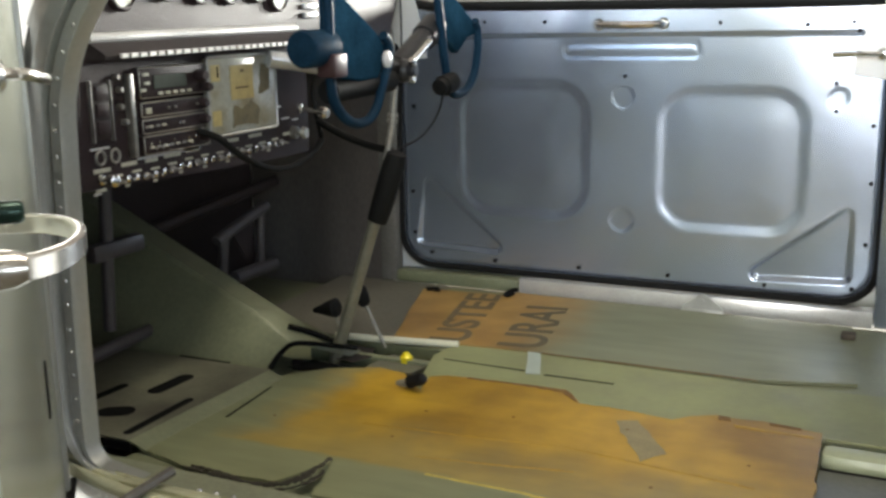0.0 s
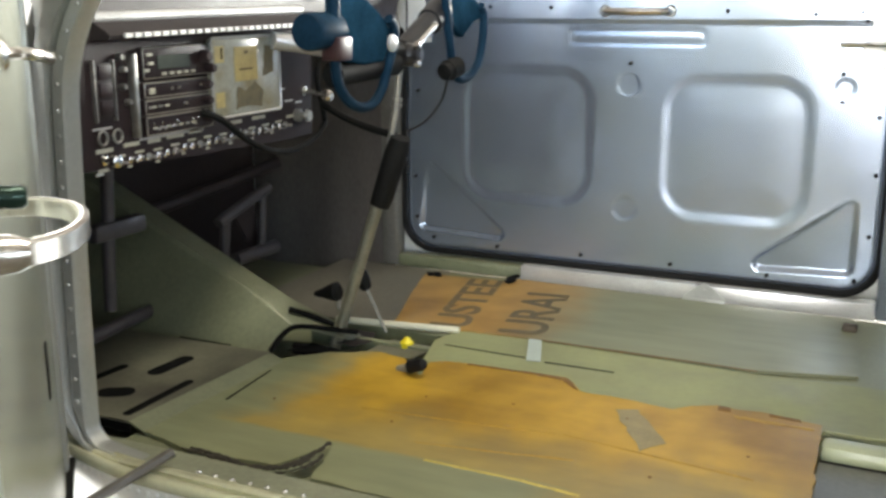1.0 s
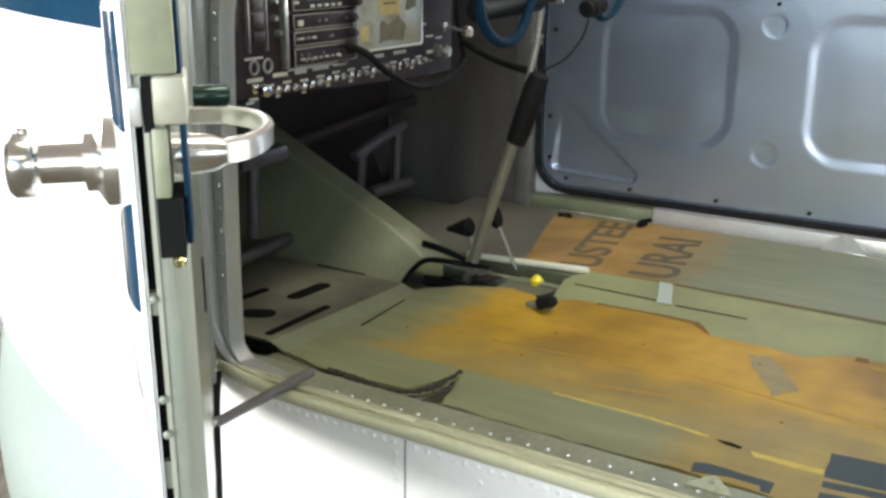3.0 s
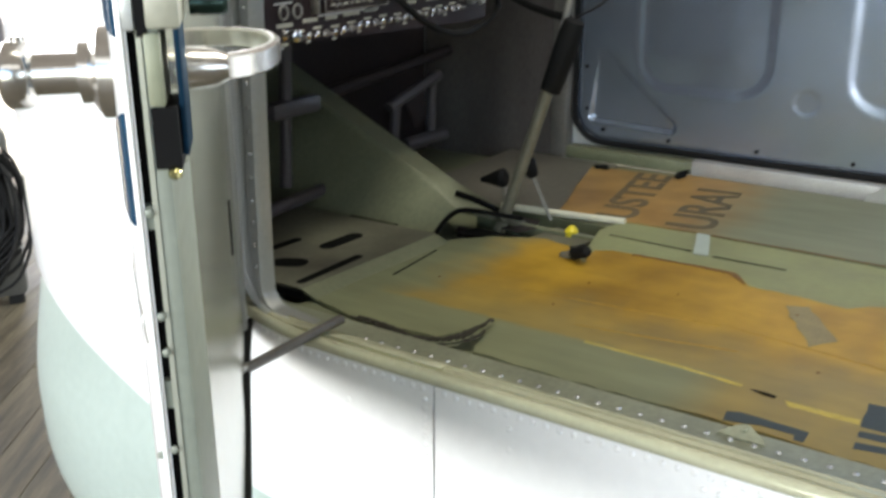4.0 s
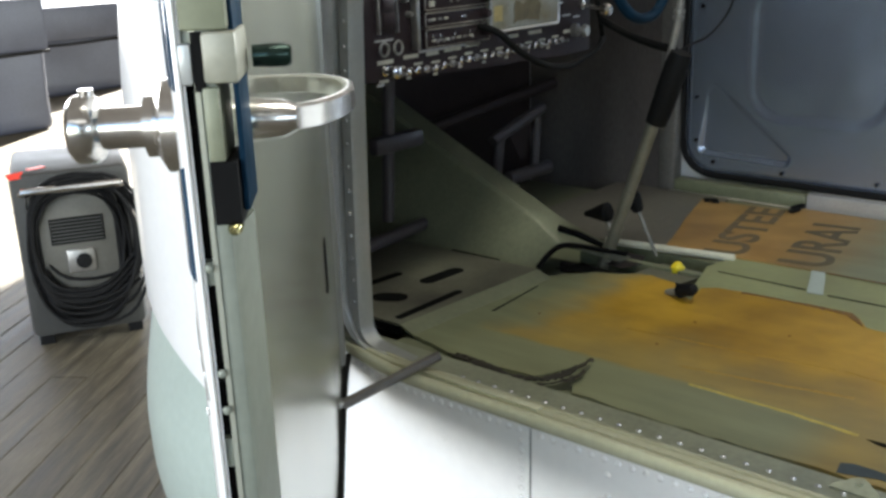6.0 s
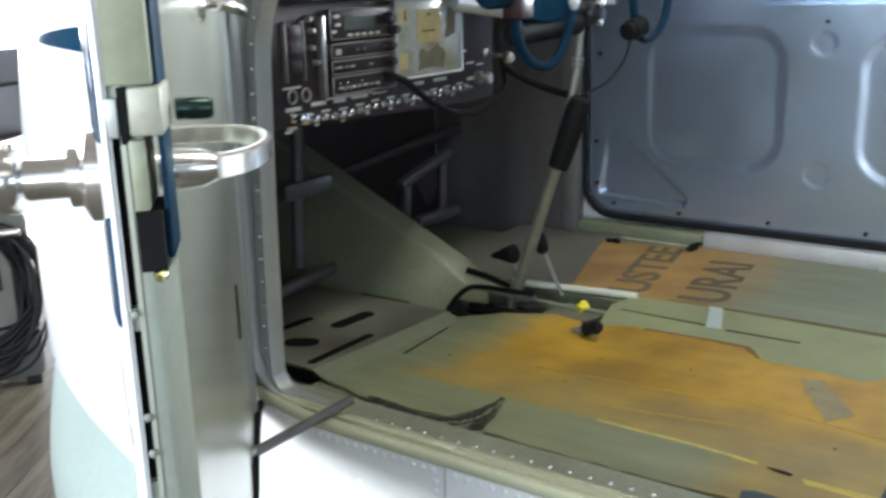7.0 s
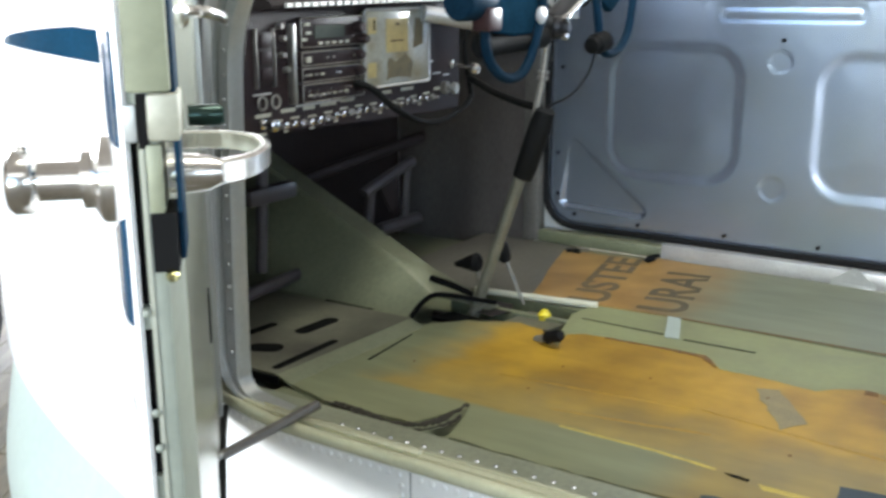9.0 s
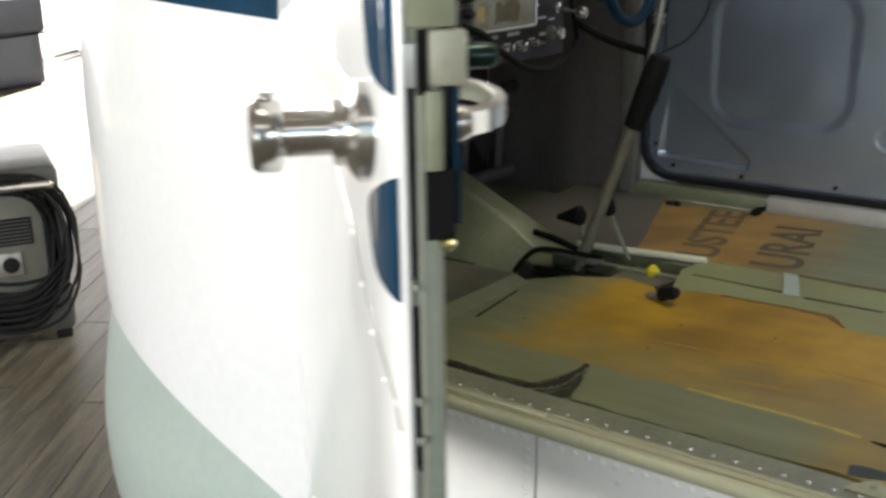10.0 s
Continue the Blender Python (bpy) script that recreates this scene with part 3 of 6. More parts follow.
def side_lining(x0, x1, inset, z0, z1):
    bm = bmesh.new()
    g = []
    for i in range(11):
        x = x0 + (x1 - x0) * i / 10
        g.append([bm.verts.new((x, CY - half_at(upper_form(x), z0 + (z1 - z0) * k / 8) + inset, z0 + (z1 - z0) * k / 8)) for k in range(9)])
    for a, b in zip(g, g[1:]):
        for k in range(8):
            bm.faces.new((a[k], b[k], b[k + 1], a[k + 1]))
    r = bmesh.ops.extrude_face_region(bm, geom=list(bm.faces))
    bmesh.ops.translate(bm, verts=[v for v in r["geom"] if isinstance(v, bmesh.types.BMVert)], vec=(0, 0.012, 0))
    bmesh.ops.recalc_face_normals(bm, faces=bm.faces)
    return bm


# both take their darkness from the colour, in place of shade
single("firewall", bulkhead(-1.16, 0.014, 0.95, 1.74, 0.03), DARKIN, "firewall coloured dark for the footwell's shade", "wall", kind="structure")
single("wall_port", side_lining(-1.16, -0.69, 0.022, 0.965, 1.70), DARKIN, "footwell side wall coloured dark for its shade", "wall", kind="structure")


def tang(x, y, z, lean, s=1.0):
    """A small pointed bracket with an eye, upright or laid over."""
    out = [(u * s, v * s) for u, v in ((-0.045, 0), (0.045, 0), (0.042, 0.008), (0.014, 0.030), (0.004, 0.036), (-0.004, 0.036), (-0.014, 0.030), (-0.042, 0.008))]
    bm = slab(out, 0.003, pose(0, 0, 0, 90, 0, 0))
    rod(bm, (0, -0.004, 0.022 * s), (0, 0.004, 0.022 * s), 0.004, seg=10)
    if not lean:
        box(bm, (-0.044 * s, -0.010, -0.002), (0.044 * s, 0.002, 0.002), 0.001)
    bmesh.ops.transform(bm, matrix=pose(x, y, z, lean, 0, 0), verts=bm.verts)
    return bm


single("floor_bracket", tang(0.0, -0.012, 1.0, 0), FRAME, "small pointed aluminium bracket on the far sill", "bracket", "sill brackets")
single("floor_bracket", tang(0.078, -1.119, 1.0085, -64, 0.62), FLANGE, "small pointed metal bracket on the near sill", "bracket", "sill brackets")

# ---- far cabin door: pressed panel ----
far_door = thing("far_cabin_door", (-0.205, 0.03, 1.04), "closed silver aircraft door with pressed recesses", "door")


def smooth_step(t):
    t = max(0.0, min(1.0, t))
    return t * t * (3 - 2 * t)


def sd_box(x, z, cx, cz, hx, hz, r):
    qx, qz = abs(x - cx) - hx + r, abs(z - cz) - hz + r
    return math.hypot(max(qx, 0), max(qz, 0)) + min(max(qx, qz), 0) - r


def sd_tri(x, z, pts, r):
    """Distance to a rounded triangle, its corners given anticlockwise."""
    best = -1e9
    for (ax, az), (bx, bz) in zip(pts, pts[1:] + pts[:1]):
        ex, ez = bx - ax, bz - az
        d = math.hypot(ex, ez)
        best = max(best, (ez * (x - ax) - ex * (z - az)) / d)
    if best < -r:
        return best
    near = 1e9
    for (ax, az), (bx, bz) in zip(pts, pts[1:] + pts[:1]):
        ex, ez = bx - ax, bz - az
        t = max(0, min(1, ((x - ax) * ex + (z - az) * ez) / (ex * ex + ez * ez)))
        near = min(near, math.hypot(x - ax - t * ex, z - az - t * ez))
    return near if best > 0 else -near


TRI_L = [(-0.682, 1.100), (-0.495, 1.092), (-0.665, 1.236)]
TRI_R = [(0.105, 1.084), (0.272, 1.090), (0.272, 1.215)]


def press(x, z):
    """Depth of the pressing at a place of the panel."""
    d = 0.0
    for cx, cz, hx, hz in ((-0.426, 1.327, 0.163, 0.162), (0.037, 1.319, 0.161, 0.161)):
        s = sd_box(x, z, cx, cz, hx, hz, 0.085)
        d += 0.0032 * smooth_step(-s / 0.028) - 0.0014 * smooth_step((-s - 0.01) / 0.10)
    for cx, cz, r in ((-0.194, 1.449, 0.026), (-0.193, 1.177, 0.028)):
        d += 0.0011 * smooth_step((r - math.hypot(x - cx, z - cz)) / 0.005)
    d += 0.0012 * smooth_step((0.021 - math.hypot(x - 0.243, z - 1.454)) / 0.006)
    s = sd_box(x, z, -0.181, 1.549, 0.152, 0.021, 0.016)
    d += 0.0010 * smooth_step(-s / 0.007) - 0.0010 * smooth_step((-s - 0.010) / 0.007)
    for tri in (TRI_L, TRI_R):
        s = sd_tri(x, z, tri, 0.02) - 0.018
        d += smooth_step(-s / 0.010) * (0.0016 + 0.065 * max(0.0, 1.22 - z))
    d -= 0.004 * smooth_step((z - 1.578) / 0.006)
    return d


bm = bmesh.new()
X0, X1, Z0, Z1 = -0.735, 0.334, 1.040, 1.652
nx, nz = 268, 154
grid = []
for i in range(nx + 1):
    x = X0 + (X1 - X0) * i / nx
    col = []
    for k in range(nz + 1):
        z = Z0 + (Z1 - Z0) * k / nz
        s = sd_box(x, z, (X0 + X1) / 2, Z0 + 0.5, (X1 - X0) / 2, 0.5, 0.075)
        if s > 0.004:
            col.append(None)
        else:
            wob = 0.0012 * noise.noise(Vector((x * 5, 3, z * 5)))
            col.append(bm.verts.new((x, 0.030 + press(x, z) + wob + 0.006 * smooth_step((s + 0.012) / 0.012), z)))
    grid.append(col)
for a, b in zip(grid, grid[1:]):
    for k in range(nz):
        q = (a[k], b[k], b[k + 1], a[k + 1])
        if all(q):
            bm.faces.new(q)
bm.normal_update()
part("pressed_panel", bm, SILVER, far_door, "silver pressed sheet panel", smooth=60)
seal = round_rect(X0 - 0.004, Z0 - 0.004, X1 + 0.004, Z0 + 1.0, 0.078, 10)
seal = [p for p in seal if p[1] < Z0 + 0.62]
left = sorted([p for p in seal if p[0] < -0.2], key=lambda p: (-p[1], p[0]))
right = sorted([p for p in seal if p[0] >= -0.2], key=lambda p: (p[1], p[0]))
line = [(X0 - 0.004, 1.65)] + left + right + [(X1 + 0.004, 1.65)]
part("door_seal", swept([(x, 0.027, z) for x, z in line], 0.0075, 8), RUBBER, far_door, "black rubber seal")
part("window_rail", swept([(-0.72, 0.026, 1.668), (-0.66, 0.024, 1.652), (-0.56, 0.024, 1.648), (0.24, 0.024, 1.641), (0.29, 0.024, 1.652), (0.325, 0.026, 1.69)], 0.011, 10, n=5), RUBBER, far_door, "dark window sill rail")
# grab handle and latch
hd = part("grab_handle", swept([(-0.250, 0.024, 1.603), (-0.238, 0.004, 1.603), (-0.18, -0.004, 1.602), (-0.122, 0.004, 1.602), (-0.110, 0.024, 1.602)], 0.0075, 10, n=5), CHROME, far_door, "chrome grab handle")
for x in (-0.250, -0.110):
    part("handle_foot", turned((x, 0.030, 1.603), (0, -1, 0), [(0, 0.013), (0.004, 0.013), (0.008, 0.009)], 16), CHROME, hd)
plate = part("latch_plate", slab([(0.268, 1.50), (0.334, 1.49), (0.334, 1.66), (0.300, 1.64), (0.278, 1.605), (0.284, 1.58), (0.270, 1.555)], 0.003, pose(0, 0.022, 0, 90, 0, 0)), WHITE, far_door, "white painted latch plate")
part("latch_lever", swept([(0.318, 0.004, 1.540), (0.290, -0.004, 1.541), (0.255, -0.004, 1.541), (0.230, 0.0, 1.540)], 0.0072, 10, n=4, flat=0.8), CHROME, plate, "chrome latch lever")
part("latch_pivot", turned((0.318, 0.024, 1.540), (0, -1, 0), [(0, 0.014), (0.012, 0.013), (0.022, 0.010), (0.024, 0.006)], 18), CHROME, plate)
bm = bmesh.new()
rod(bm, (0, 0, 0), (0, 0.004, 0), 0.0042, seg=10)
hole = mesh_of("screw_hole", bm, HOLE, 0)
spots = [(-0.66, 1.068), (-0.495, 1.060), (-0.289, 1.061), (-0.085, 1.061), (0.120, 1.059), (0.292, 1.066), (-0.705, 1.115), (-0.708, 1.215), (-0.700, 1.42), (-0.515, 1.612), (-0.372, 1.610), (0.007, 1.603), (0.177, 1.597), (0.262, 1.601), (-0.190, 1.494), (0.312, 1.16), (0.314, 1.285), (0.310, 1.40), (0.237, 1.482), (0.240, 1.428), (0.273, 1.585), (0.300, 1.56)]
shared("screw_hole", hole, far_door, [pose(x, 0.0252, z) for x, z in spots])

# ---- plywood and sheets on the floor ----
edge = [(-0.625, -0.705), (-0.559, -0.630), (-0.469, -0.590), (-0.415, -0.602), (-0.392, -0.632), (-0.352, -0.666), (-0.366, -0.600), (-0.340, -0.583), (-0.249, -0.574), (-0.123, -0.571), (-0.104, -0.588), (-0.080, -0.622), (0.01, -0.624), (0.075, -0.633), (0.098, -0.608), (0.135, -0.588), (0.165, -0.592), (0.205, -0.586), (0.247, -0.592), (0.294, -0.600), (0.304, -0.84), (0.30, -1.085), (0.04, -1.074), (-0.07, -1.079), (-0.187, -1.079), (-0.313, -1.076), (-0.332, -1.04), (-0.352, -0.985), (-0.385, -1.062), (-0.53, -1.072), (-0.627, -1.045)]
near_ply = thing("plywood_sheet", (-0.1, -0.85, 0.994), "worn orange varnished plywood with ragged edges on the floor", "plywood sheet")
part("board", slab(ragged(edge, 0.022, 0.0030, 4), 0.006, pose(0, 0, 1.0)), PLY_NEAR, near_ply, smooth=0)
part("gap", slab(ragged([(-0.322, -1.0775), (-0.187, -1.0795), (-0.07, -1.0795), (0.035, -1.0750), (0.038, -1.0785), (-0.07, -1.0875), (-0.187, -1.0860), (-0.30, -1.0810)], 0.03, 0.0007, 14), 0.002, pose(0, 0, 0.9962)), HOLE, near_ply, "black strip as shade along the board edge", smooth=0)
SPLIT = mat("raw_split_wood", (0.42, 0.25, 0.035), 0.6, 0.0, 0.3, 60, 300, 0.3)
PALESPLIT = mat("bright_split_wood", (0.62, 0.47, 0.10), 0.55, 0.0, 0.3, 60, 300, 0.3)
BROWN = mat("dark_torn_veneer", (0.20, 0.10, 0.025), 0.7, 0.0, 0.4, 60, 300, 0.4)
for q, m, s in (([(-0.372, -0.834), (-0.20, -0.815), (-0.06, -0.799), (-0.06, -0.802), (-0.20, -0.819)], SPLIT, 1), ([(-0.05, -0.798), (0.10, -0.812), (0.228, -0.829), (0.228, -0.833), (0.10, -0.817)], SPLIT, 2), ([(-0.24, -0.913), (-0.12, -0.893), (-0.01, -0.872), (-0.01, -0.875), (-0.12, -0.897)], SPLIT, 3), ([(0.088, -0.982), (0.130, -0.983), (0.177, -0.982), (0.178, -0.993), (0.130, -0.993), (0.096, -0.994)], PALESPLIT, 4), ([(0.042, -0.975), (0.060, -0.974), (0.076, -0.977), (0.074, -0.983), (0.056, -0.981)], HOLE, 5), ([(-0.20, -0.958), (-0.05, -0.960), (0.03, -0.969), (0.03, -0.973), (-0.06, -0.964), (-0.20, -0.962)], PALESPLIT, 10), ([(0.138, -0.590), (0.156, -0.591), (0.160, -0.606), (0.140, -0.607)], BROWN, 6), ([(0.215, -0.590), (0.262, -0.595), (0.264, -0.603), (0.218, -0.600)], BROWN, 7), ([(0.165, -0.618), (0.285, -0.622), (0.285, -0.628), (0.170, -0.628)], SPLIT, 8), ([(-0.30, -0.580), (-0.18, -0.574), (-0.118, -0.575), (-0.104, -0.590), (-0.085, -0.621), (-0.096, -0.613), (-0.125, -0.585), (-0.20, -0.581), (-0.30, -0.586)], BROWN, 9)):
    part("split", slab(ragged(q, 0.012, 0.0011, s), 0.0012, pose(0, 0, 1.0009)), m, near_ply, "dark torn veneer" if m in (BROWN, HOLE) else "pale split in the veneer", smooth=0)
bm = bmesh.new()
rod(bm, (0, 0, 0), (0, 0, 0.0006), 0.0026, seg=8)
nail = mesh_of("nail_hole", bm, BROWN, 0)
shared("nail_hole", nail, near_ply, [pose(x, y, 1.0003) for x, y in ((-0.304, -0.862), (-0.52, -0.86), (-0.16, -0.72), (0.02, -0.70), (-0.30, -0.75), (0.10, -0.88), (0.21, -0.76))])
far_ply = thing("plywood_sheet", (-0.15, -0.2, 0.994), "stencilled plywood, part over-sprayed grey-green, on the floor", "plywood sheet")
part("board", slab(ragged([(-0.640, -0.060), (-0.535, -0.418), (-0.235, -0.402), (0.165, -0.402), (0.33, -0.36), (0.312, -0.095), (0.30, -0.02), (-0.42, -0.018), (-0.44, -0.045)], 0.08, 0.003, 9), 0.006, pose(0, 0, 1.0)), PLY_FAR, far_ply, smooth=0)
part("edge_line", slab(ragged([(-0.22, -0.4035), (0.17, -0.4035), (0.17, -0.4062), (-0.22, -0.4075)], 0.03, 0.0006, 31), 0.0008, pose(0, 0, 1.0006)), BROWN, far_ply, "dark broken edge", smooth=0)
part("stencil_text", text_mesh("USTEE", 0.108, pose(-0.386, -0.402, 1.0007, 0, 0, 100) @ Matrix.Diagonal((1.20, 1.0, 1, 1)), bold=0.0022), INK, far_ply, "faded black stencil letters")
part("stencil_text", text_mesh("URAI", 0.130, pose(-0.232, -0.385, 1.0007, 0, 0, 98) @ Matrix.Diagonal((1.02, 1.0, 1, 1)), bold=0.0015), FAINT, far_ply, "faded black stencil letters")
sheet = thing("metal_sheet", (-0.05, -0.5, 0.995), "pale green painted metal sheet on the floor", "metal sheet")
part("sheet", slab(ragged([(-0.415, -0.480), (-0.395, -0.398), (0.17, -0.412), (0.46, -0.395), (0.46, -0.614), (0.30, -0.614), (0.29, -0.648), (-0.10, -0.648), (-0.375, -0.632)], 0.3, 0.0, 3), 0.004, pose(0, 0, 0.9975), 0.001), PALE, sheet, smooth=0)
part("slit", slab([(-0.385, -0.497), (-0.222, -0.501), (-0.222, -0.506), (-0.385, -0.500)], 0.001, pose(0, 0, 0.9983)), HOLE, sheet, "dark cut in the sheet")
part("slit", slab([(-0.182, -0.508), (-0.055, -0.507), (-0.055, -0.511), (-0.182, -0.513)], 0.001, pose(0, 0, 0.9983)), HOLE, sheet, "dark cut in the sheet")
single("tape_strip", slab(ragged([(-0.252, -0.405), (-0.226, -0.405), (-0.188, -0.515), (-0.214, -0.519)], 0.03, 0.0008, 2), 0.0012, pose(0, 0, 1.0002)), TAPE, "short strip of grey cloth tape on the sheet", "tape")
paint = thing("paint_marks", (0.15, -0.9, 1.0), "dark slate stencil blocks painted on plywood", "paint marks")
SLATE = mat("slate_paint", (0.045, 0.065, 0.075), 0.55, 0.0, 0.3, 30, 200, 0.1)
GREYP = mat("grey_smear", (0.27, 0.225, 0.12), 0.6, 0.0, 0.3, 30, 200, 0.1)
for q in ([(0.175, -0.933), (0.231, -0.927), (0.292, -0.921), (0.292, -0.990), (0.243, -0.995), (0.181, -0.998)], [(0.182, -1.010), (0.245, -1.002), (0.292, -0.997), (0.292, -1.014), (0.247, -1.018), (0.184, -1.024)], [(0.185, -1.039), (0.249, -1.030), (0.292, -1.028), (0.292, -1.058), (0.255, -1.060), (0.220, -1.048), (0.186, -1.055)], [(0.037, -1.048), (0.051, -1.042), (0.092, -1.044), (0.135, -1.046), (0.136, -1.073), (0.125, -1.073), (0.122, -1.061), (0.083, -1.060), (0.041, -1.072)]):
    part("block", slab(ragged(q, 0.02, 0.0012, 5), 0.0008, pose(0, 0, 1.0006)), SLATE, paint, smooth=0)
part("smear", slab(ragged([(-0.006, -0.672), (0.026, -0.658), (0.095, -0.765), (0.066, -0.806)], 0.02, 0.004, 6), 0.0006, pose(0, 0, 1.0006)), GREYP, paint, "grey smear", smooth=0)

# ---- footwell: ramp cover, slotted plate, rudder pedals ----


def ramp_cover():
    bm = bmesh.new()
    rows = []
    for x in (-1.159, -1.05, -0.9, -0.75, -0.70, -0.605):
        z = 1.037 + 0.475 * (-0.61 - x)
        rows.append([bm.verts.new(p) for p in ((x, -0.690, 0.994), (x, -0.682, 1.0), (x, -0.628, z - 0.006), (x, -0.620, z), (x, -0.560, z - 0.004), (x, -0.550, z - 0.012), (x, -0.515, 0.998))])
    # the lower end is cut on the slant
    for v, x in zip(rows[-1], (-0.656, -0.655, -0.642, -0.630, -0.560, -0.555, -0.555)):
        top = v.co.z > 1.01
        v.co.x = x
        if top:
            v.co.z = 1.037 + 0.475 * (-0.61 - x) - 0.012
    for a, b in zip(rows, rows[1:]):
        for k in range(6):
            bm.faces.new((a[k], b[k], b[k + 1], a[k + 1]))
    bmesh.ops.recalc_face_normals(bm, faces=bm.faces)
    return bm


ramp = thing("centre_cover", (-0.9, -0.58, 0.995), "sloping grey-green metal cover in the footwell centre", "cover")
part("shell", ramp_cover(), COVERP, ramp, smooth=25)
part("slot", swept([(-0.654, -0.678, 1.002), (-0.648, -0.655, 1.022), (-0.636, -0.630, 1.036), (-0.612, -0.606, 1.034), (-0.575, -0.57, 1.022), (-0.55, -0.54, 1.012)], 0.005, 8, n=5), HOLE, ramp, "black slot edging")
part("slot", swept([(-0.657, -0.606, 1.062), (-0.630, -0.578, 1.046), (-0.598, -0.548, 1.022)], 0.006, 8, n=5), HOLE, ramp, "black slot edging")

plate = thing("heel_plate", (-0.76, -0.87, 0.996), "slotted grey-green heel plate, folded edge coloured lighter as if lit", "heel plate")


def folded_plate():
    bm = bmesh.new()
    prof = [(-1.0, 1.010), (-0.657, 1.0120), (-0.653, 1.0115), (-0.622, 0.999), (-0.615, 0.997)]
    rows = []
    for y, dx in ((-1.050, 0.0), (-0.95, 0.004), (-0.80, 0.013), (-0.705, 0.018)):
        rows.append([bm.verts.new((x + dx * (x > -0.9), y, z)) for x, z in prof])
    for a, b in zip(rows, rows[1:]):
        for k in range(len(prof) - 1):
            # faces of the fold take the lighter colour, painting the light on them
            bm.faces.new((a[k], a[k + 1], b[k + 1], b[k])).material_index = int(k >= 2)
    r = bmesh.ops.extrude_face_region(bm, geom=list(bm.faces))
    bmesh.ops.translate(bm, verts=[v for v in r["geom"] if isinstance(v, bmesh.types.BMVert)], vec=(0, 0, -0.0025))
    bmesh.ops.recalc_face_normals(bm, faces=bm.faces)
    return bm


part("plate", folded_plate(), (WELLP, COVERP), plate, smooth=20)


def slot_shape(c, half, wide, turn):
    out = []
    for k in range(20):
        a = k * math.tau / 20
        out.append((math.copysign(max(0, half - wide), math.cos(a)) + wide * math.cos(a), wide * math.sin(a)))
    return slab(out, 0.001, pose(*c, 0, 0, turn))


for c, half, wide, turn in (((-0.753, -0.968, 1.0125), 0.031, 0.020, 28), ((-0.754, -0.832, 1.0125), 0.050, 0.015, 86), ((-0.674, -0.955, 1.0128), 0.080, 0.008, 90), ((-0.828, -0.903, 1.0125), 0.04, 0.009, 85)):
    part("slot", slot_shape(c, half, wide, turn), HOLE, plate, "dark cut-out slot")
part("gap", slab([(-0.838, -0.7075), (-0.724, -0.7045), (-0.724, -0.701), (-0.838, -0.702)], 0.001, pose(0, 0, 1.0128)), HOLE, plate, "dark gap beside the centre cover")
part("gap", boxed((-0.83, -1.0545, 0.9955), (-0.648, -1.0515, 1.0088)), HOLE, plate, "black strip as shade under the plate edge")


STEELD = mat("dark_grey_tube_paint", (0.105, 0.092, 0.096), 0.45, 0.1, 0.3, 20, 150, 0.12)
rp = thing("rudder_pedal", (-1.0, -0.28, 1.0), "dark grey tubular rudder pedal frame", "rudder pedal", "rudder pedals")
part("arm", rods(((-1.0, -0.353, 1.062), (-0.995, -0.346, 1.152), 0.012)), STEELD, rp)
part("arm", rods(((-1.0, -0.209, 1.056), (-0.995, -0.201, 1.195), 0.011)), STEELD, rp)
part("foot_bar", swept([(-0.995, -0.372, 1.150), (-0.993, -0.345, 1.160), (-0.992, -0.205, 1.195), (-0.992, -0.185, 1.198)], 0.0135, 10, n=3), STEELD, rp)
part("cross_tube", rods(((-1.0, -0.31, 1.052), (-0.99, -0.165, 1.055), 0.016)), STEELD, rp)
part("gusset", slab([(-0.315, 1.168), (-0.225, 1.188), (-0.235, 1.10), (-0.262, 1.088)], 0.004, pose(-1.0, 0, 0, 90, 0, 90)), DARKIN, rp)
lp = thing("rudder_pedal", (-0.97, -0.75, 1.0), "dark grey tubular rudder pedal with foot bar", "rudder pedal", "rudder pedals")
part("arm", rods(((-0.965, -0.746, 1.060), (-0.955, -0.731, 1.40), 0.012)), STEELD, lp)
part("foot_bar", boxed((-0.968, -0.79, 1.198), (-0.94, -0.655, 1.232), 0.008), STEELD, lp)
part("cross_tube", rods(((-0.96, -0.93, 1.018), (-0.94, -0.63, 1.042), 0.013)), STEELD, lp)
part("torque_tube", rods(((-1.05, -0.52, 1.20), (-1.02, -0.10, 1.245), 0.014)), DARKIN, lp, "dark torque tube")

# ---- instrument panel ----
PX = -0.680
panel = thing("instrument_panel", (PX, -0.76, 1.38), "black instrument panel with radios, switches and dials", "instrument panel")
out = [(-1.068, 1.392), (-0.80, 1.382), (-0.545, 1.376), (-0.470, 1.378), (-0.466, 1.585), (-1.062, 1.585)]
part("lower_board", slab(out, 0.012, pose(PX, 0, 0, 90, 0, 90)), BLACK, panel, smooth=0)
out = [(-1.075, 1.590), (-0.40, 1.590), (-0.10, 1.590), (-0.06, 1.66), (-0.10, 1.77), (-1.04, 1.77), (-1.075, 1.70)]
part("upper_board", slab(out, 0.010, pose(PX - 0.012, 0, 0, 90, 0, 90)), BLACK, panel, smooth=0)
bm = bmesh.new()
rows = []
for k in range(41):
    y = -1.034 + 0.53 * k / 40
    zz = 1.579 + 0.006 * k / 40
    rows.append([bm.verts.new((x, y, z + zz)) for x, z in ((PX, 0.024), (PX + 0.006, 0.020), (PX + 0.030, 0.006), (PX + 0.036, 0.001), (PX + 0.034, -0.004), (PX, -0.006))])
for a, b in zip(rows, rows[1:]):
    for k in range(5):
        bm.faces.new((a[k], a[k + 1], b[k + 1], b[k]))
bm.faces.new(rows[0])
bm.faces.new(list(reversed(rows[-1])))
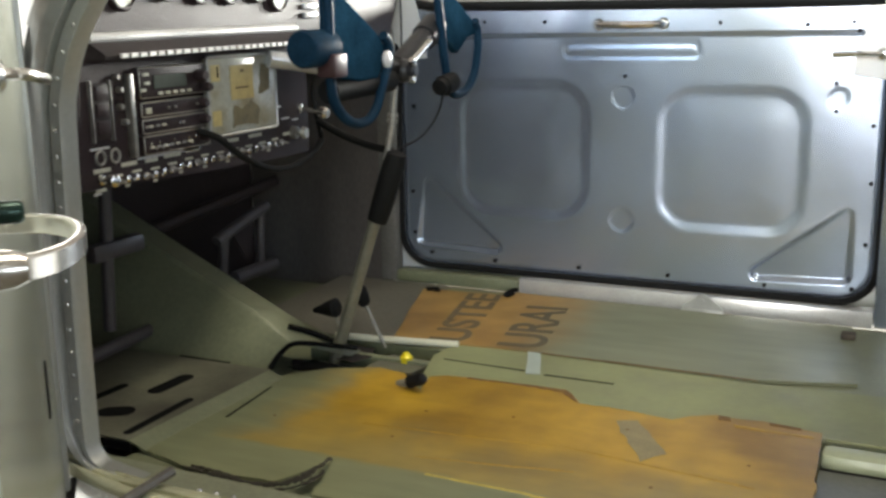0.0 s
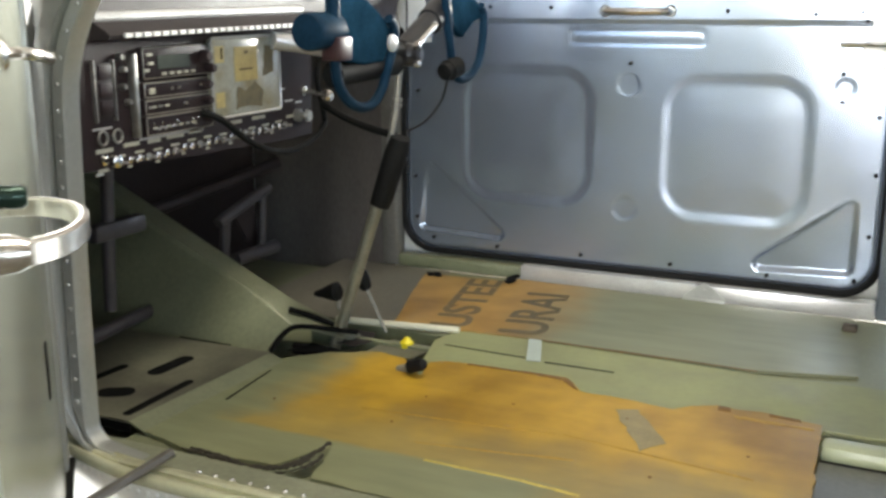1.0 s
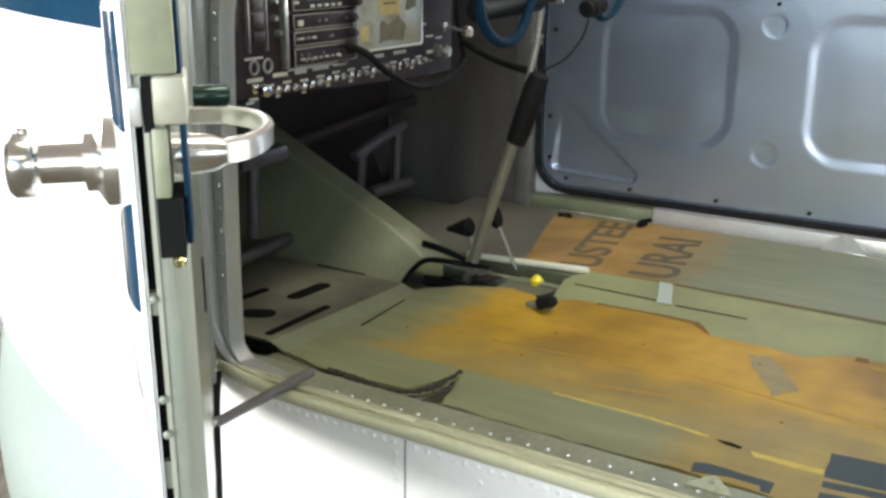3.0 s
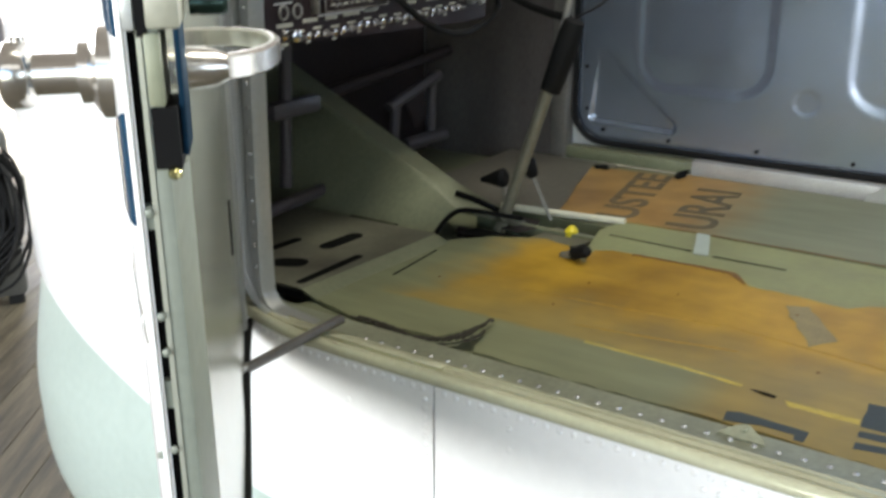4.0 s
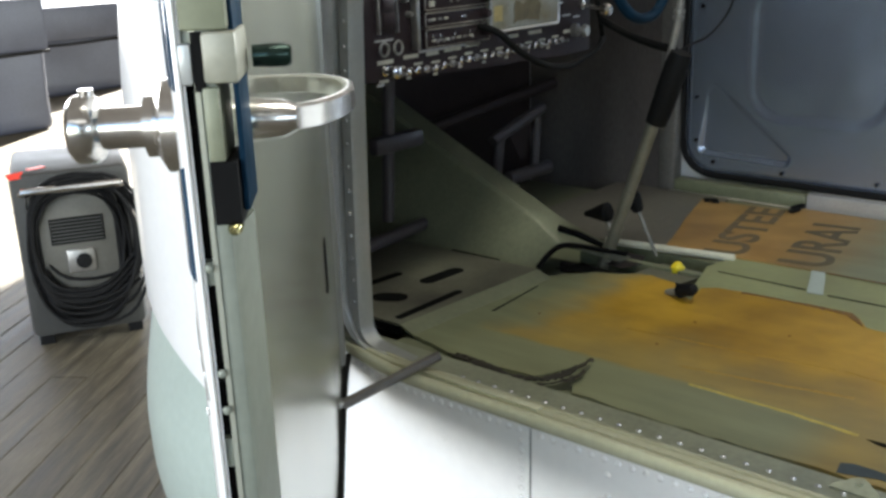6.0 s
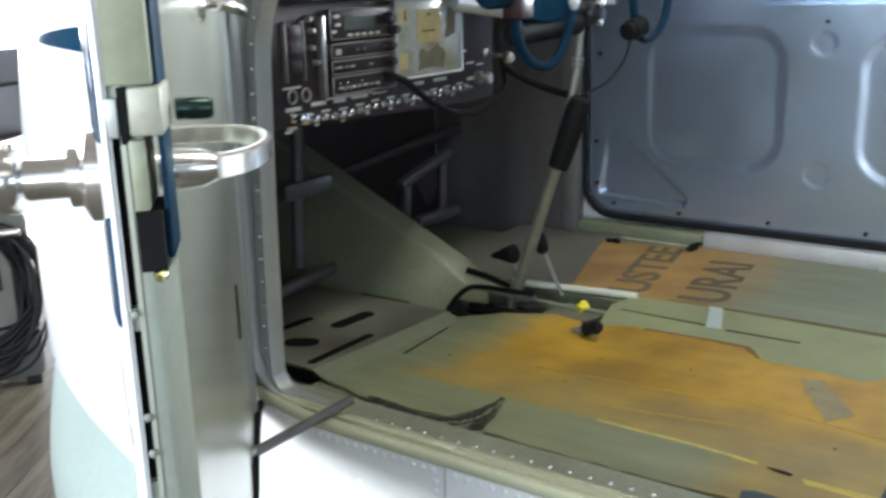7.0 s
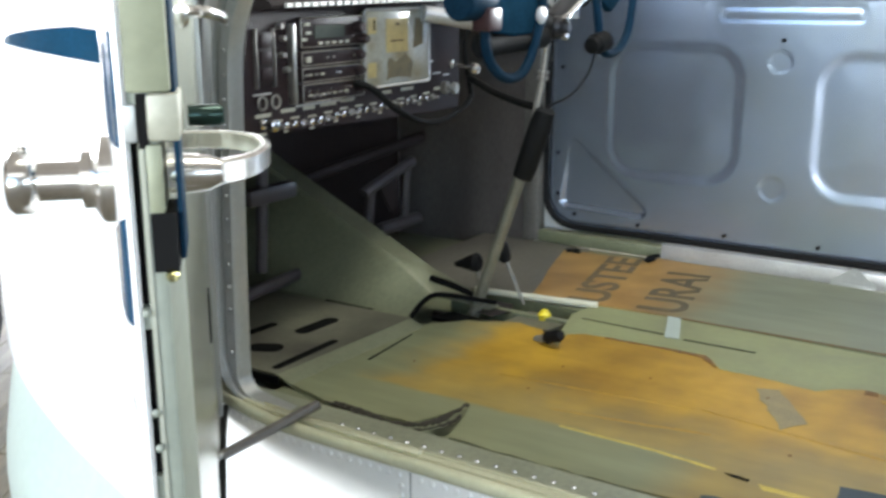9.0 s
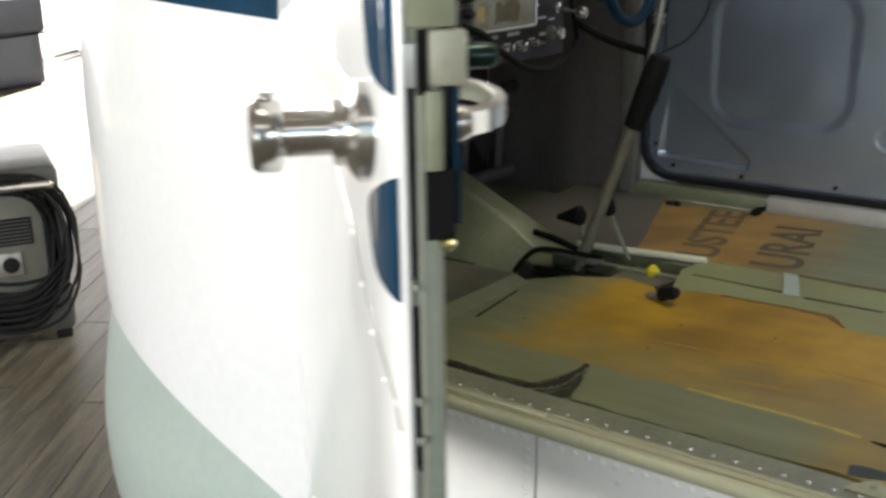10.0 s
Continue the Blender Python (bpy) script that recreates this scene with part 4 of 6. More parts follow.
bmesh.ops.recalc_face_normals(bm, faces=bm.faces)
LIPM = mat("dull_brown_metal", (0.055, 0.046, 0.046), 0.55, 0.1, 0.35, 30, 200, 0.1)
LIPM.node_tree.nodes["Principled BSDF"].inputs["Specular IOR Level"].default_value = 0.1
lip = part("lip", bm, LIPM, panel, "shiny dark metal lip", smooth=20)
part("bead", rods(((PX + 0.004, -1.034, 1.605), (PX + 0.004, -0.504, 1.611), 0.0080, None, 10)), BRIGHT, lip, "bright upper bead")
bm = bmesh.new()
box(bm, (0, -0.0070, -0.0034), (0.005, 0.0070, 0.0034), 0.0008, seg=1)
rib = mesh_of("rib", bm, SATIN, 0)
shared("rib", rib, lip, [pose(PX + 0.036, -1.0 + 0.0195 * k, 1.5795 + 0.00022 * k) for k in range(26)])


DIALW = mat("white_dial_card", (0.80, 0.80, 0.74), 0.4, 0.0, 0.1, 40, 200, 0.0)


def dial(y, z, r):
    d = part("dial", turned((PX - 0.012, y, z), (1, 0, 0), [(0, r * 1.18), (0.008, r * 1.18), (0.012, r * 1.08), (0.012, r * 0.98), (0.007, r * 0.94), (0.007, 0.001)], 28), BLACK, panel, "round dial in black bezel")
    part("dial_face", turned((PX - 0.0045, y, z), (1, 0, 0), [(0, r * 0.93), (0.0008, r * 0.93)], 24), DIALW, d, "white dial face")
    part("needle", boxed((PX - 0.0032, y - r * 0.05, z - r * 0.1), (PX - 0.0022, y + r * 0.05, z + r * 0.75), 0), BLACK, d)


for y, z, r in ((-0.946, 1.672, 0.026), (-0.85, 1.684, 0.024), (-0.765, 1.682, 0.026), (-0.685, 1.682, 0.026), (-0.605, 1.684, 0.025), (-0.54, 1.668, 0.024)):
    dial(y, z, r)
bm = bmesh.new()
for k in range(4):
    box(bm, (PX - 0.012, -0.455, 1.628 + 0.016 * k), (PX - 0.004, -0.41, 1.639 + 0.016 * k), 0.002)
part("switch_plate", bm, BRIGHT, panel, "bright louvred plate")


def knob(y, z, r, depth, material, parent, x=PX):
    part("knob", turned((x, y, z), (1, 0, 0), [(0, r), (depth * 0.7, r * 0.95), (depth, r * 0.75)], 14), material, parent)


# radio stack
rad = part("radio", boxed((PX, -0.945, 1.513), (PX + 0.012, -0.786, 1.560), 0.002), BLACK, panel, "black radio with grey display")
part("display", boxed((PX + 0.012, -0.913, 1.527), (PX + 0.0135, -0.838, 1.547)), mat("grey_display", (0.10, 0.115, 0.10), 0.25, 0.0, 0.15, 30, 200, 0.0), rad, "grey-green display")
for k in range(5):
    part("button", boxed((PX + 0.012, -0.905 + 0.017 * k, 1.517), (PX + 0.0145, -0.895 + 0.017 * k, 1.5215), 0.0006), CREAM, rad)
for y, z in ((-0.930, 1.549), (-0.928, 1.536), (-0.938, 1.526)):
    part("button", boxed((PX + 0.012, y - 0.007, z - 0.0022), (PX + 0.0145, y + 0.005, z + 0.0022), 0.0006), CREAM, rad)
knob(-0.806, 1.541, 0.010, 0.016, BLACK, rad, PX + 0.012)
knob(-0.795, 1.522, 0.008, 0.016, BLACK, rad, PX + 0.012)
for z0, z1 in ((1.485, 1.508), (1.460, 1.482), (1.428, 1.457)):
    u = part("radio", boxed((PX, -0.945, z0), (PX + 0.010, -0.792, z1), 0.002), BLACK, panel, "black radio unit")
    part("trim_line", boxed((PX + 0.010, -0.94, z1 - 0.0025), (PX + 0.0108, -0.80, z1 - 0.001)), STEEL, u)
    knob(-0.802, (z0 + z1) / 2, 0.008, 0.014, BLACK, u, PX + 0.010)
    if z0 > 1.48:
        part("button", boxed((PX + 0.010, -0.934, 1.490), (PX + 0.013, -0.922, 1.499), 0.001), CREAM, u)
    else:
        for k in range(7 if z0 < 1.45 else 3):
            part("button", boxed((PX + 0.010, -0.930 + 0.015 * k, z0 + 0.009), (PX + 0.0125, -0.921 + 0.015 * k, z0 + 0.0125), 0.0006), STEEL if k % 2 else CREAM, u)
rnd = random.Random(77)
for z0, z1 in ((1.513, 1.560), (1.485, 1.508), (1.460, 1.482), (1.428, 1.457)):
    part("bezel", swept([(PX + 0.0118, y, z) for y, z in round_rect(-0.944, z0 + 0.0008, -0.788, z1 - 0.0008, 0.002, 2)], 0.0009, 5, closed=True), STEEL, panel, "worn bright bezel edge")
for k in range(16):
    y, z = -0.936 + 0.0088 * k + rnd.uniform(-0.002, 0.002), rnd.choice((1.4365, 1.4455, 1.4705, 1.4960))
    part("button", turned((PX + 0.010, y, z), (1, 0, 0), [(0, 0.0022), (0.003, 0.0020), (0.0036, 0.001)], 8), CHROME if k % 2 else STEEL, panel, "small bright button")
# pale strips added for the panel's scattered highlights
for y0, y1, z in ((-1.045, -1.006, 1.4485), (-1.046, -1.030, 1.3835), (-0.56, -0.535, 1.447), (-0.585, -0.565, 1.40), (-0.525, -0.505, 1.442), (-0.575, -0.560, 1.47), (-0.95, -0.80, 1.4235)):
    part("label", boxed((PX, y0, z - 0.0016), (PX + 0.0012, y1, z + 0.0016)), SATIN, panel, "bright strip added as a highlight")
for y in (-1.038, -0.999):
    part("breaker_edge", boxed((PX, y - 0.0012, 1.458), (PX + 0.0065, y + 0.0012, 1.546)), STEEL, panel, "bright edge of the breaker block")
part("rack_rail", boxed((PX, -0.966, 1.428), (PX + 0.014, -0.958, 1.552), 0.002), STEEL, panel, "worn steel rack rail")
br = part("breaker_panel", boxed((PX, -1.035, 1.462), (PX + 0.005, -1.002, 1.541), 0.001), DARKIN, panel, "dark circuit breaker block")
for k in range(3):
    part("breaker", boxed((PX + 0.005, -1.031, 1.468 + 0.025 * k), (PX + 0.008, -1.006, 1.488 + 0.025 * k), 0.001), BLACK, br)
for y in (-1.033, -1.003):
    part("ring_knob", swept([(PX + 0.008, y + 0.009 * math.cos(k * math.tau / 12), 1.436 + 0.010 * math.sin(k * math.tau / 12)) for k in range(12)], 0.0020, 6, closed=True), STEEL, panel, "bright ring knob")
for y, z in ((-0.984, 1.548), (-0.978, 1.530), (-0.980, 1.505), (-0.972, 1.482)):
    knob(y, z, 0.005, 0.010, STEEL, panel)
BROWNSLIP = mat("brown_paper_and_reflection", (0.20, 0.17, 0.10), 0.55, 0.0, 0.4, 30, 150, 0.2)
# clear box with papers behind it
pb = part("document_pocket", boxed((PX + 0.001, -0.784, 1.440), (PX + 0.016, -0.595, 1.566), 0.004), mat("milky_plastic", (0.45, 0.48, 0.47), 0.25, 0.0, 0.3, 14, 150, 0.05, color2=(0.30, 0.27, 0.18)), panel, "milky plastic pocket with paper slips")
part("paper", boxed((PX + 0.016, -0.728, 1.495), (PX + 0.0168, -0.664, 1.552)), CARDBOARD, pb, "yellow paper slip")
part("paper_line", boxed((PX + 0.0168, -0.716, 1.513), (PX + 0.0172, -0.678, 1.516)), INK, pb)
part("paper_line", boxed((PX + 0.0166, -0.764, 1.534), (PX + 0.0171, -0.760, 1.552)), HOLE, pb)
part("slip_and_reflection", slab(ragged([(-0.728, 1.447), (-0.690, 1.452), (-0.655, 1.447), (-0.648, 1.474), (-0.672, 1.492), (-0.700, 1.478), (-0.722, 1.486)], 0.010, 0.003, 41), 0.0008, pose(PX + 0.0166, 0, 0, 90, 0, 90)), BROWNSLIP, pb, "brown patch for crumpled paper and a reflection", smooth=0)
# right-hand brown patch is a painted reflection on the plastic
part("slip_and_reflection", slab(ragged([(-0.648, 1.500), (-0.616, 1.505), (-0.612, 1.548), (-0.640, 1.552)], 0.010, 0.002, 42), 0.0006, pose(PX + 0.0164, 0, 0, 90, 0, 90)), BROWNSLIP, pb, "brown patch for crumpled paper and a reflection", smooth=0)
part("paper_line", boxed((PX + 0.0168, -0.70, 1.540), (PX + 0.0172, -0.690, 1.545)), INK, pb)
for y0, z0, y1, z1 in ((-0.780, 1.528, -0.756, 1.555), (-0.781, 1.455, -0.758, 1.480)):
    part("paper", boxed((PX + 0.016, y0, z0), (PX + 0.0166, y1, z1)), CARDBOARD, pb, "small yellowed slip")
part("rim", swept([(PX + 0.014, y, z) for y, z in round_rect(-0.786, 1.438, -0.593, 1.568, 0.006, 3)], 0.003, 6, closed=True), BRIGHT, pb, "bright rim")
# label strips, switches, knobs below the radios
for y0, y1, z in ((-1.042, -1.008, 1.4165), (-0.985, -0.952, 1.419), (-0.933, -0.905, 1.4185), (-0.890, -0.850, 1.420), (-0.837, -0.803, 1.422), (-0.727, -0.695, 1.425), (-0.664, -0.626, 1.426), (-0.557, -0.530, 1.418)):
    part("label", boxed((PX, y0, z - 0.003), (PX + 0.0012, y1, z + 0.003)), CREAM, panel, "white label strip")
rnd = random.Random(12)
for k in range(22):
    y = -0.995 + 0.0205 * k
    z = 1.396 + 0.009 * k / 22 + rnd.uniform(-0.002, 0.002)
    sw = part("switch", turned((PX, y, z), (1, 0, 0), [(0, 0.0055), (0.004, 0.0055), (0.005, 0.003), (0.006, 0.002), (0.016, 0.0028), (0.017, 0.001)], 10), CHROME if k % 3 else STEEL, panel, "small toggle switch")
    if k % 2 == 0:
        part("label", boxed((PX, y - 0.008, z + 0.007), (PX + 0.001, y + 0.011, z + 0.0105)), CREAM, panel, "white label strip")
    if k % 3 == 1:
        part("label", boxed((PX, y - 0.005, z - 0.012), (PX + 0.001, y + 0.004, z - 0.008)), CREAM, panel, "white label strip")
part("primer_knob", turned((PX, -1.030, 1.404), (1, 0, 0), [(0, 0.008), (0.006, 0.008), (0.007, 0.005), (0.020, 0.005), (0.021, 0.010), (0.030, 0.0095), (0.032, 0.006)], 16), CHROME, panel, "bright pull knob")
part("label", boxed((PX, -1.040, 1.386), (PX + 0.001, -1.020, 1.3905)), CREAM, panel, "white label strip")
part("pull_knob", turned((PX, -0.500, 1.462), (0.94, 0.1, -0.16), [(0, 0.009), (0.006, 0.009), (0.007, 0.004), (0.045, 0.004), (0.046, 0.011), (0.056, 0.012), (0.062, 0.008)], 16), CHROME, panel, "bright pull knob on a rod")
part("valve", turned((PX, -0.525, 1.418), (1, 0.1, 0), [(0, 0.012), (0.010, 0.012), (0.012, 0.006), (0.022, 0.006), (0.023, 0.012), (0.030, 0.010)], 12), STEEL, panel, "worn valve knob")
part("air_pipe", swept([(PX + 0.020, -0.622, 1.559), (PX + 0.045, -0.570, 1.550), (PX + 0.075, -0.495, 1.536)], [0.0155] * 11, 18, n=5), BRIGHT, panel, "grey steel pipe stub")
under = bmesh.new()
vs = [under.verts.new(p) for p in ((PX - 0.012, -1.08, 1.388), (PX - 0.012, -0.47, 1.374), (-1.15, -0.35, 1.36), (-1.15, -1.12, 1.36))]
under.faces.new(vs)
r = bmesh.ops.extrude_face_region(under, geom=list(under.faces))
bmesh.ops.translate(under, verts=[v for v in r["geom"] if isinstance(v, bmesh.types.BMVert)], vec=(0, 0, 0.01))
part("under_shroud", under, BLACK, panel, "black underside shroud", smooth=0)

cord = thing("microphone_cord", (PX, -0.8, 1.36), "black coiled microphone cord hanging from the radio", "cord")
part("cord", swept([(PX + 0.012, -0.815, 1.452), (PX + 0.045, -0.805, 1.440), (PX + 0.06, -0.77, 1.408), (PX + 0.06, -0.70, 1.378), (PX + 0.05, -0.62, 1.366), (PX + 0.04, -0.55, 1.372), (PX + 0.035, -0.50, 1.385), (PX + 0.03, -0.470, 1.40)], 0.0058, 10, n=8), RUBBER, cord)
part("loop", swept([(PX + 0.03, -0.470, 1.40), (PX + 0.03, -0.478, 1.43), (PX + 0.025, -0.487, 1.49), (PX + 0.03, -0.47, 1.53), (PX + 0.06, -0.45, 1.54)], 0.005, 8, n=6), RUBBER, cord)
part("lead", swept([(PX + 0.03, -0.48, 1.435), (PX + 0.10, -0.50, 1.412), (PX + 0.17, -0.53, 1.400), (-0.456, -0.556, 1.396)], 0.007, 10, n=8), RUBBER, cord)
part("thin_lead", swept([(-0.452, -0.512, 1.72), (-0.452, -0.508, 1.62), (-0.450, -0.516, 1.52), (-0.450, -0.524, 1.40)], 0.0016, 6, n=5), RUBBER, cord)

# ---- control column with two wheels ----
col = thing("control_column", (-0.575, -0.555, 0.985), "steel control column with two blue horn wheels", "control column")
T = Vector((-0.436, -0.562, 1.536))
KNOTS = (Vector((-0.598, -0.556, 0.96)), Vector((-0.486, -0.558, 1.279)), Vector((-0.4535, -0.559, 1.400)), T)


def on_col(z):
    for a, b in zip(KNOTS, KNOTS[1:]):
        if z <= b.z:
            break
    return a + (b - a) * ((z - a.z) / (b.z - a.z))


part("lower_tube", rods((on_col(0.965), on_col(1.27), 0.0112)), mat("grey_painted_tube", (0.25, 0.24, 0.19), 0.38, 0.3, 0.25, 25, 200, 0.1), col, "grey painted tube")
part("gaiter", swept([on_col(z) + Vector((0.004 + (z - 1.265) * 0.09, 0, 0)) for z in (1.268, 1.29, 1.33, 1.37, 1.392)], [0.0185, 0.0200, 0.0210, 0.0210, 0.018], 14), RUBBER, col, "black rubber sleeve")
part("upper_tube", rods((on_col(1.274), on_col(1.441), 0.0058), (on_col(1.441), on_col(1.53), 0.0058)), STEEL, col, "bright steel tube")
part("clamp", rods((on_col(1.446), on_col(1.452), 0.0098, None, 14), (on_col(1.456), on_col(1.462), 0.0098, None, 14)), STEEL, col)
CAST = mat("dark_cast_metal", (0.05, 0.05, 0.055), 0.3, 0.6, 0.3, 30, 200, 0.15)
hub = part("hub", turned(T + Vector((-0.03, 0, 0.0)), (1, 0, 0), [(0, 0.020), (0.05, 0.020), (0.056, 0.014), (0.066, 0.013), (0.070, 0.008)], 18), CAST, col, "dark cast hub")
part("bolt", turned(T + Vector((0.034, -0.012, 0.016)), (1, 0, 0), [(0, 0.008), (0.008, 0.008), (0.010, 0.004)], 8), CHROME, hub)
part("bolt", turned(T + Vector((0.030, -0.006, -0.014)), (1, 0, 0), [(0, 0.007), (0.008, 0.007), (0.010, 0.004)], 8), CHROME, hub)
part("cross_arm", rods((T + Vector((0, 0.005, 0.008)), T + Vector((0.0, 0.140, 0.066)), 0.018, 0.020), (T + Vector((0, 0.112, 0.053)), T + Vector((0.0, 0.158, 0.075)), 0.024, 0.024)), CAST, col, "dark cast cross arm")
part("cross_arm", rods((T + Vector((0, -0.005, 0.004)), T + Vector((-0.01, -0.14, 0.02)), 0.019, 0.022)), RUBBER, col, "dark cast cross arm")
part("arm_link", rods((T + Vector((0.022, 0.01, 0.012)), T + Vector((0.022, 0.09, 0.048)), 0.0055, None, 10)), CHROME, col, "bright link rod")


def wheel(pts):
    """A looped wheel rim in blue enamel."""
    return part("wheel", swept([(-0.412, y, z) for y, z in pts], 0.0082, 12, n=8), BLUE, col, "blue enamelled wheel rim")


lw = wheel(((-0.818, 1.735), (-0.818, 1.62), (-0.820, 1.545), (-0.812, 1.505), (-0.785, 1.478), (-0.748, 1.464), (-0.708, 1.466), (-0.678, 1.486), (-0.652, 1.527), (-0.632, 1.562), (-0.634, 1.585), (-0.650, 1.598)))
part("horn_plate", slab([(-0.818, 1.690), (-0.780, 1.664), (-0.720, 1.632), (-0.662, 1.600), (-0.640, 1.580), (-0.645, 1.556), (-0.664, 1.530), (-0.720, 1.528), (-0.818, 1.540)], 0.014, pose(-0.414, 0, 0, 90, 0, 90), 0.004), MATTBLUE, lw, "chipped blue horn plate", smooth=15)
part("horn_drum", turned((-0.425, -0.805, 1.583), (0, -1, 0), [(0, 0.028), (0.066, 0.028), (0.071, 0.025), (0.072, 0.012)], 22), BLUE, lw, "blue drum end")
part("switch_box", boxed((-0.425, -0.838, 1.540), (-0.392, -0.800, 1.575), 0.004), mat("dark_red_plastic", (0.05, 0.018, 0.02), 0.4, 0, 0.3, 30, 200, 0.1), lw, "dark red switch box")
part("bolt", turned((-0.396, -0.672, 1.560), (1, 0, 0), [(0, 0.014), (0.004, 0.014), (0.008, 0.008)], 14), SATIN, lw)
part("under_shaft", rods(((-0.435, -0.79, 1.516), (-0.43, -0.60, 1.522), 0.019)), RUBBER, lw)
rw = wheel(((-0.452, 1.735), (-0.438, 1.655), (-0.420, 1.57), (-0.407, 1.523), (-0.395, 1.495), (-0.365, 1.481), (-0.315, 1.488), (-0.277, 1.515), (-0.259, 1.56), (-0.258, 1.600), (-0.272, 1.616)))
part("horn_plate", slab([(-0.415, 1.705), (-0.385, 1.685), (-0.355, 1.660), (-0.257, 1.610), (-0.262, 1.592), (-0.300, 1.585), (-0.347, 1.558), (-0.375, 1.570), (-0.402, 1.586)], 0.014, pose(-0.414, 0, 0, 90, 0, 90), 0.004), MATTBLUE, rw, "chipped blue horn plate", smooth=15)
part("push_switch", turned((-0.408, -0.431, 1.502), (-0.1, -0.62, -0.12), [(-0.030, 0.019), (0.0, 0.019), (0.004, 0.016), (0.014, 0.015), (0.016, 0.009)], 18), RUBBER, rw, "black push-to-talk switch")
cable = single("switch_cable", swept([(-0.410, -0.428, 1.486), (-0.414, -0.445, 1.450), (-0.425, -0.49, 1.415), (-0.450, -0.535, 1.395), (-0.458, -0.558, 1.375)], 0.0022, 8, n=8), RUBBER, "thin black cable from the wheel switch", "cable")

# ---- levers and the control slot ----
slotbox = thing("control_slot", (-0.53, -0.55, 0.965), "open floor slot with dark control rails", "floor slot")
part("rail", boxed((-0.66, -0.600, 0.972), (-0.40, -0.588, 0.992), 0.002, None), DARKIN, slotbox, "dark steel rail")
part("rail", boxed((-0.66, -0.530, 0.972), (-0.40, -0.515, 0.996), 0.002), GREEN, slotbox, "grey-green rail")
part("light_tube", swept([(-0.64, -0.466, 1.005), (-0.52, -0.445, 1.003), (-0.39, -0.420, 1.001)], 0.0070, 10, n=4), mat("cream_paint", (0.62, 0.61, 0.48), 0.4, 0, 0.12, 20, 150, 0.08), slotbox, "cream painted tube")
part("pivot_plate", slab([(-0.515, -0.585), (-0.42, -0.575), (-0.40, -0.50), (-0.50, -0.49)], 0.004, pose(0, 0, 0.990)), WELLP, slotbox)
# flat dark plates stand in for the shade inside the openings
part("dark_opening", slab(ragged([(-0.607, -0.483), (-0.541, -0.485), (-0.521, -0.531), (-0.540, -0.575), (-0.60, -0.56)], 0.02, 0.003, 14), 0.001, pose(0, 0, 0.9955)), mat("rusty_dark_void", (0.016, 0.009, 0.007), 0.8, 0.0, 0.4, 30, 150, 0.2), slotbox, "dark opening round the column foot")
part("dark_opening", slab([(-0.642, -0.640), (-0.560, -0.622), (-0.530, -0.600), (-0.62, -0.585)], 0.001, pose(0, 0, 0.9945)), HOLE, slotbox)


LEVERM = mat("dull_lever_steel", (0.30, 0.29, 0.25), 0.45, 0.3, 0.3, 40, 200, 0.1)


def lever(foot, head, r, label, ball):
    t = thing("lever", foot, label, "lever", "floor levers")
    part("rod", rods((foot, head, r)), LEVERM, t)
    d = (Vector(head) - Vector(foot)).normalized()
    part("grip", turned(Vector(head) - d * 0.006, d, [(0, 0.007), (0.006, 0.012), (0.020, ball), (0.034, ball * 1.05), (0.042, ball * 0.8), (0.045, ball * 0.3)], 14), RUBBER, t, "black plastic grip")
    return t


flat_lever = thing("lever", (-0.590, -0.512, 0.985), "floor lever with tapered black grip behind the column", "lever", "floor levers")
part("rod", rods(((-0.590, -0.512, 0.985), (-0.620, -0.50, 1.072), 0.005)), LEVERM, flat_lever)
part("grip", turned((-0.610, -0.5, 1.075), (-0.058, 0, -0.012), [(0, 0.012), (0.006, 0.020), (0.020, 0.017), (0.040, 0.010), (0.058, 0.005)], 14), RUBBER, flat_lever, "black plastic grip")
lever((-0.531, -0.46, 0.990), (-0.574, -0.46, 1.077), 0.0035, "thin steel floor lever with black oval grip", 0.0150)
lever((-0.400, -0.655, 1.0), (-0.372, -0.665, 1.012), 0.007, "short lever with black knob lying over plywood", 0.0105)
single("yellow_cap", turned((-0.454, -0.519, 0.990), (0, 0, 1), [(0, 0.013), (0.010, 0.013), (0.012, 0.010), (0.018, 0.006), (0.019, 0.003)], 10), YELLOW, "small bright yellow plastic cap on the floor slot", "cap")

# torn seal and bits near the sill
def torn_strip(bm, pts, wide, seed):
    """A flat ribbon with frayed sides."""
    rnd = random.Random(seed)
    line = smooth_points(pts, 7)
    rows = []
    for i, p in enumerate(line):
        d = line[min(i + 1, len(line) - 1)] - line[max(i - 1, 0)]
        d.normalize()
        side = d.cross(Vector((0, 0, 1))).normalized()
        t = i / (len(line) - 1)
        w = wide * (0.35 + 0.65 * math.sin(math.pi * min(1, 0.12 + 0.8 * t)))
        a, b = w * rnd.uniform(0.5, 1.25), w * rnd.uniform(0.5, 1.25)
        lift = rnd.uniform(-0.001, 0.003)
        rows.append([bm.verts.new(p + side * a + Vector((0, 0, lift))), bm.verts.new(p + Vector((0, 0, 0.0015))), bm.verts.new(p - side * b + Vector((0, 0, 0.001 - lift)))])
    faces = []
    for a, b in zip(rows, rows[1:]):
        for k in range(2):
            faces.append(bm.faces.new((a[k], b[k], b[k + 1], a[k + 1])))
    r = bmesh.ops.extrude_face_region(bm, geom=faces)
    bmesh.ops.translate(bm, verts=[v for v in r["geom"] if isinstance(v, bmesh.types.BMVert)], vec=(0, 0, 0.0015))


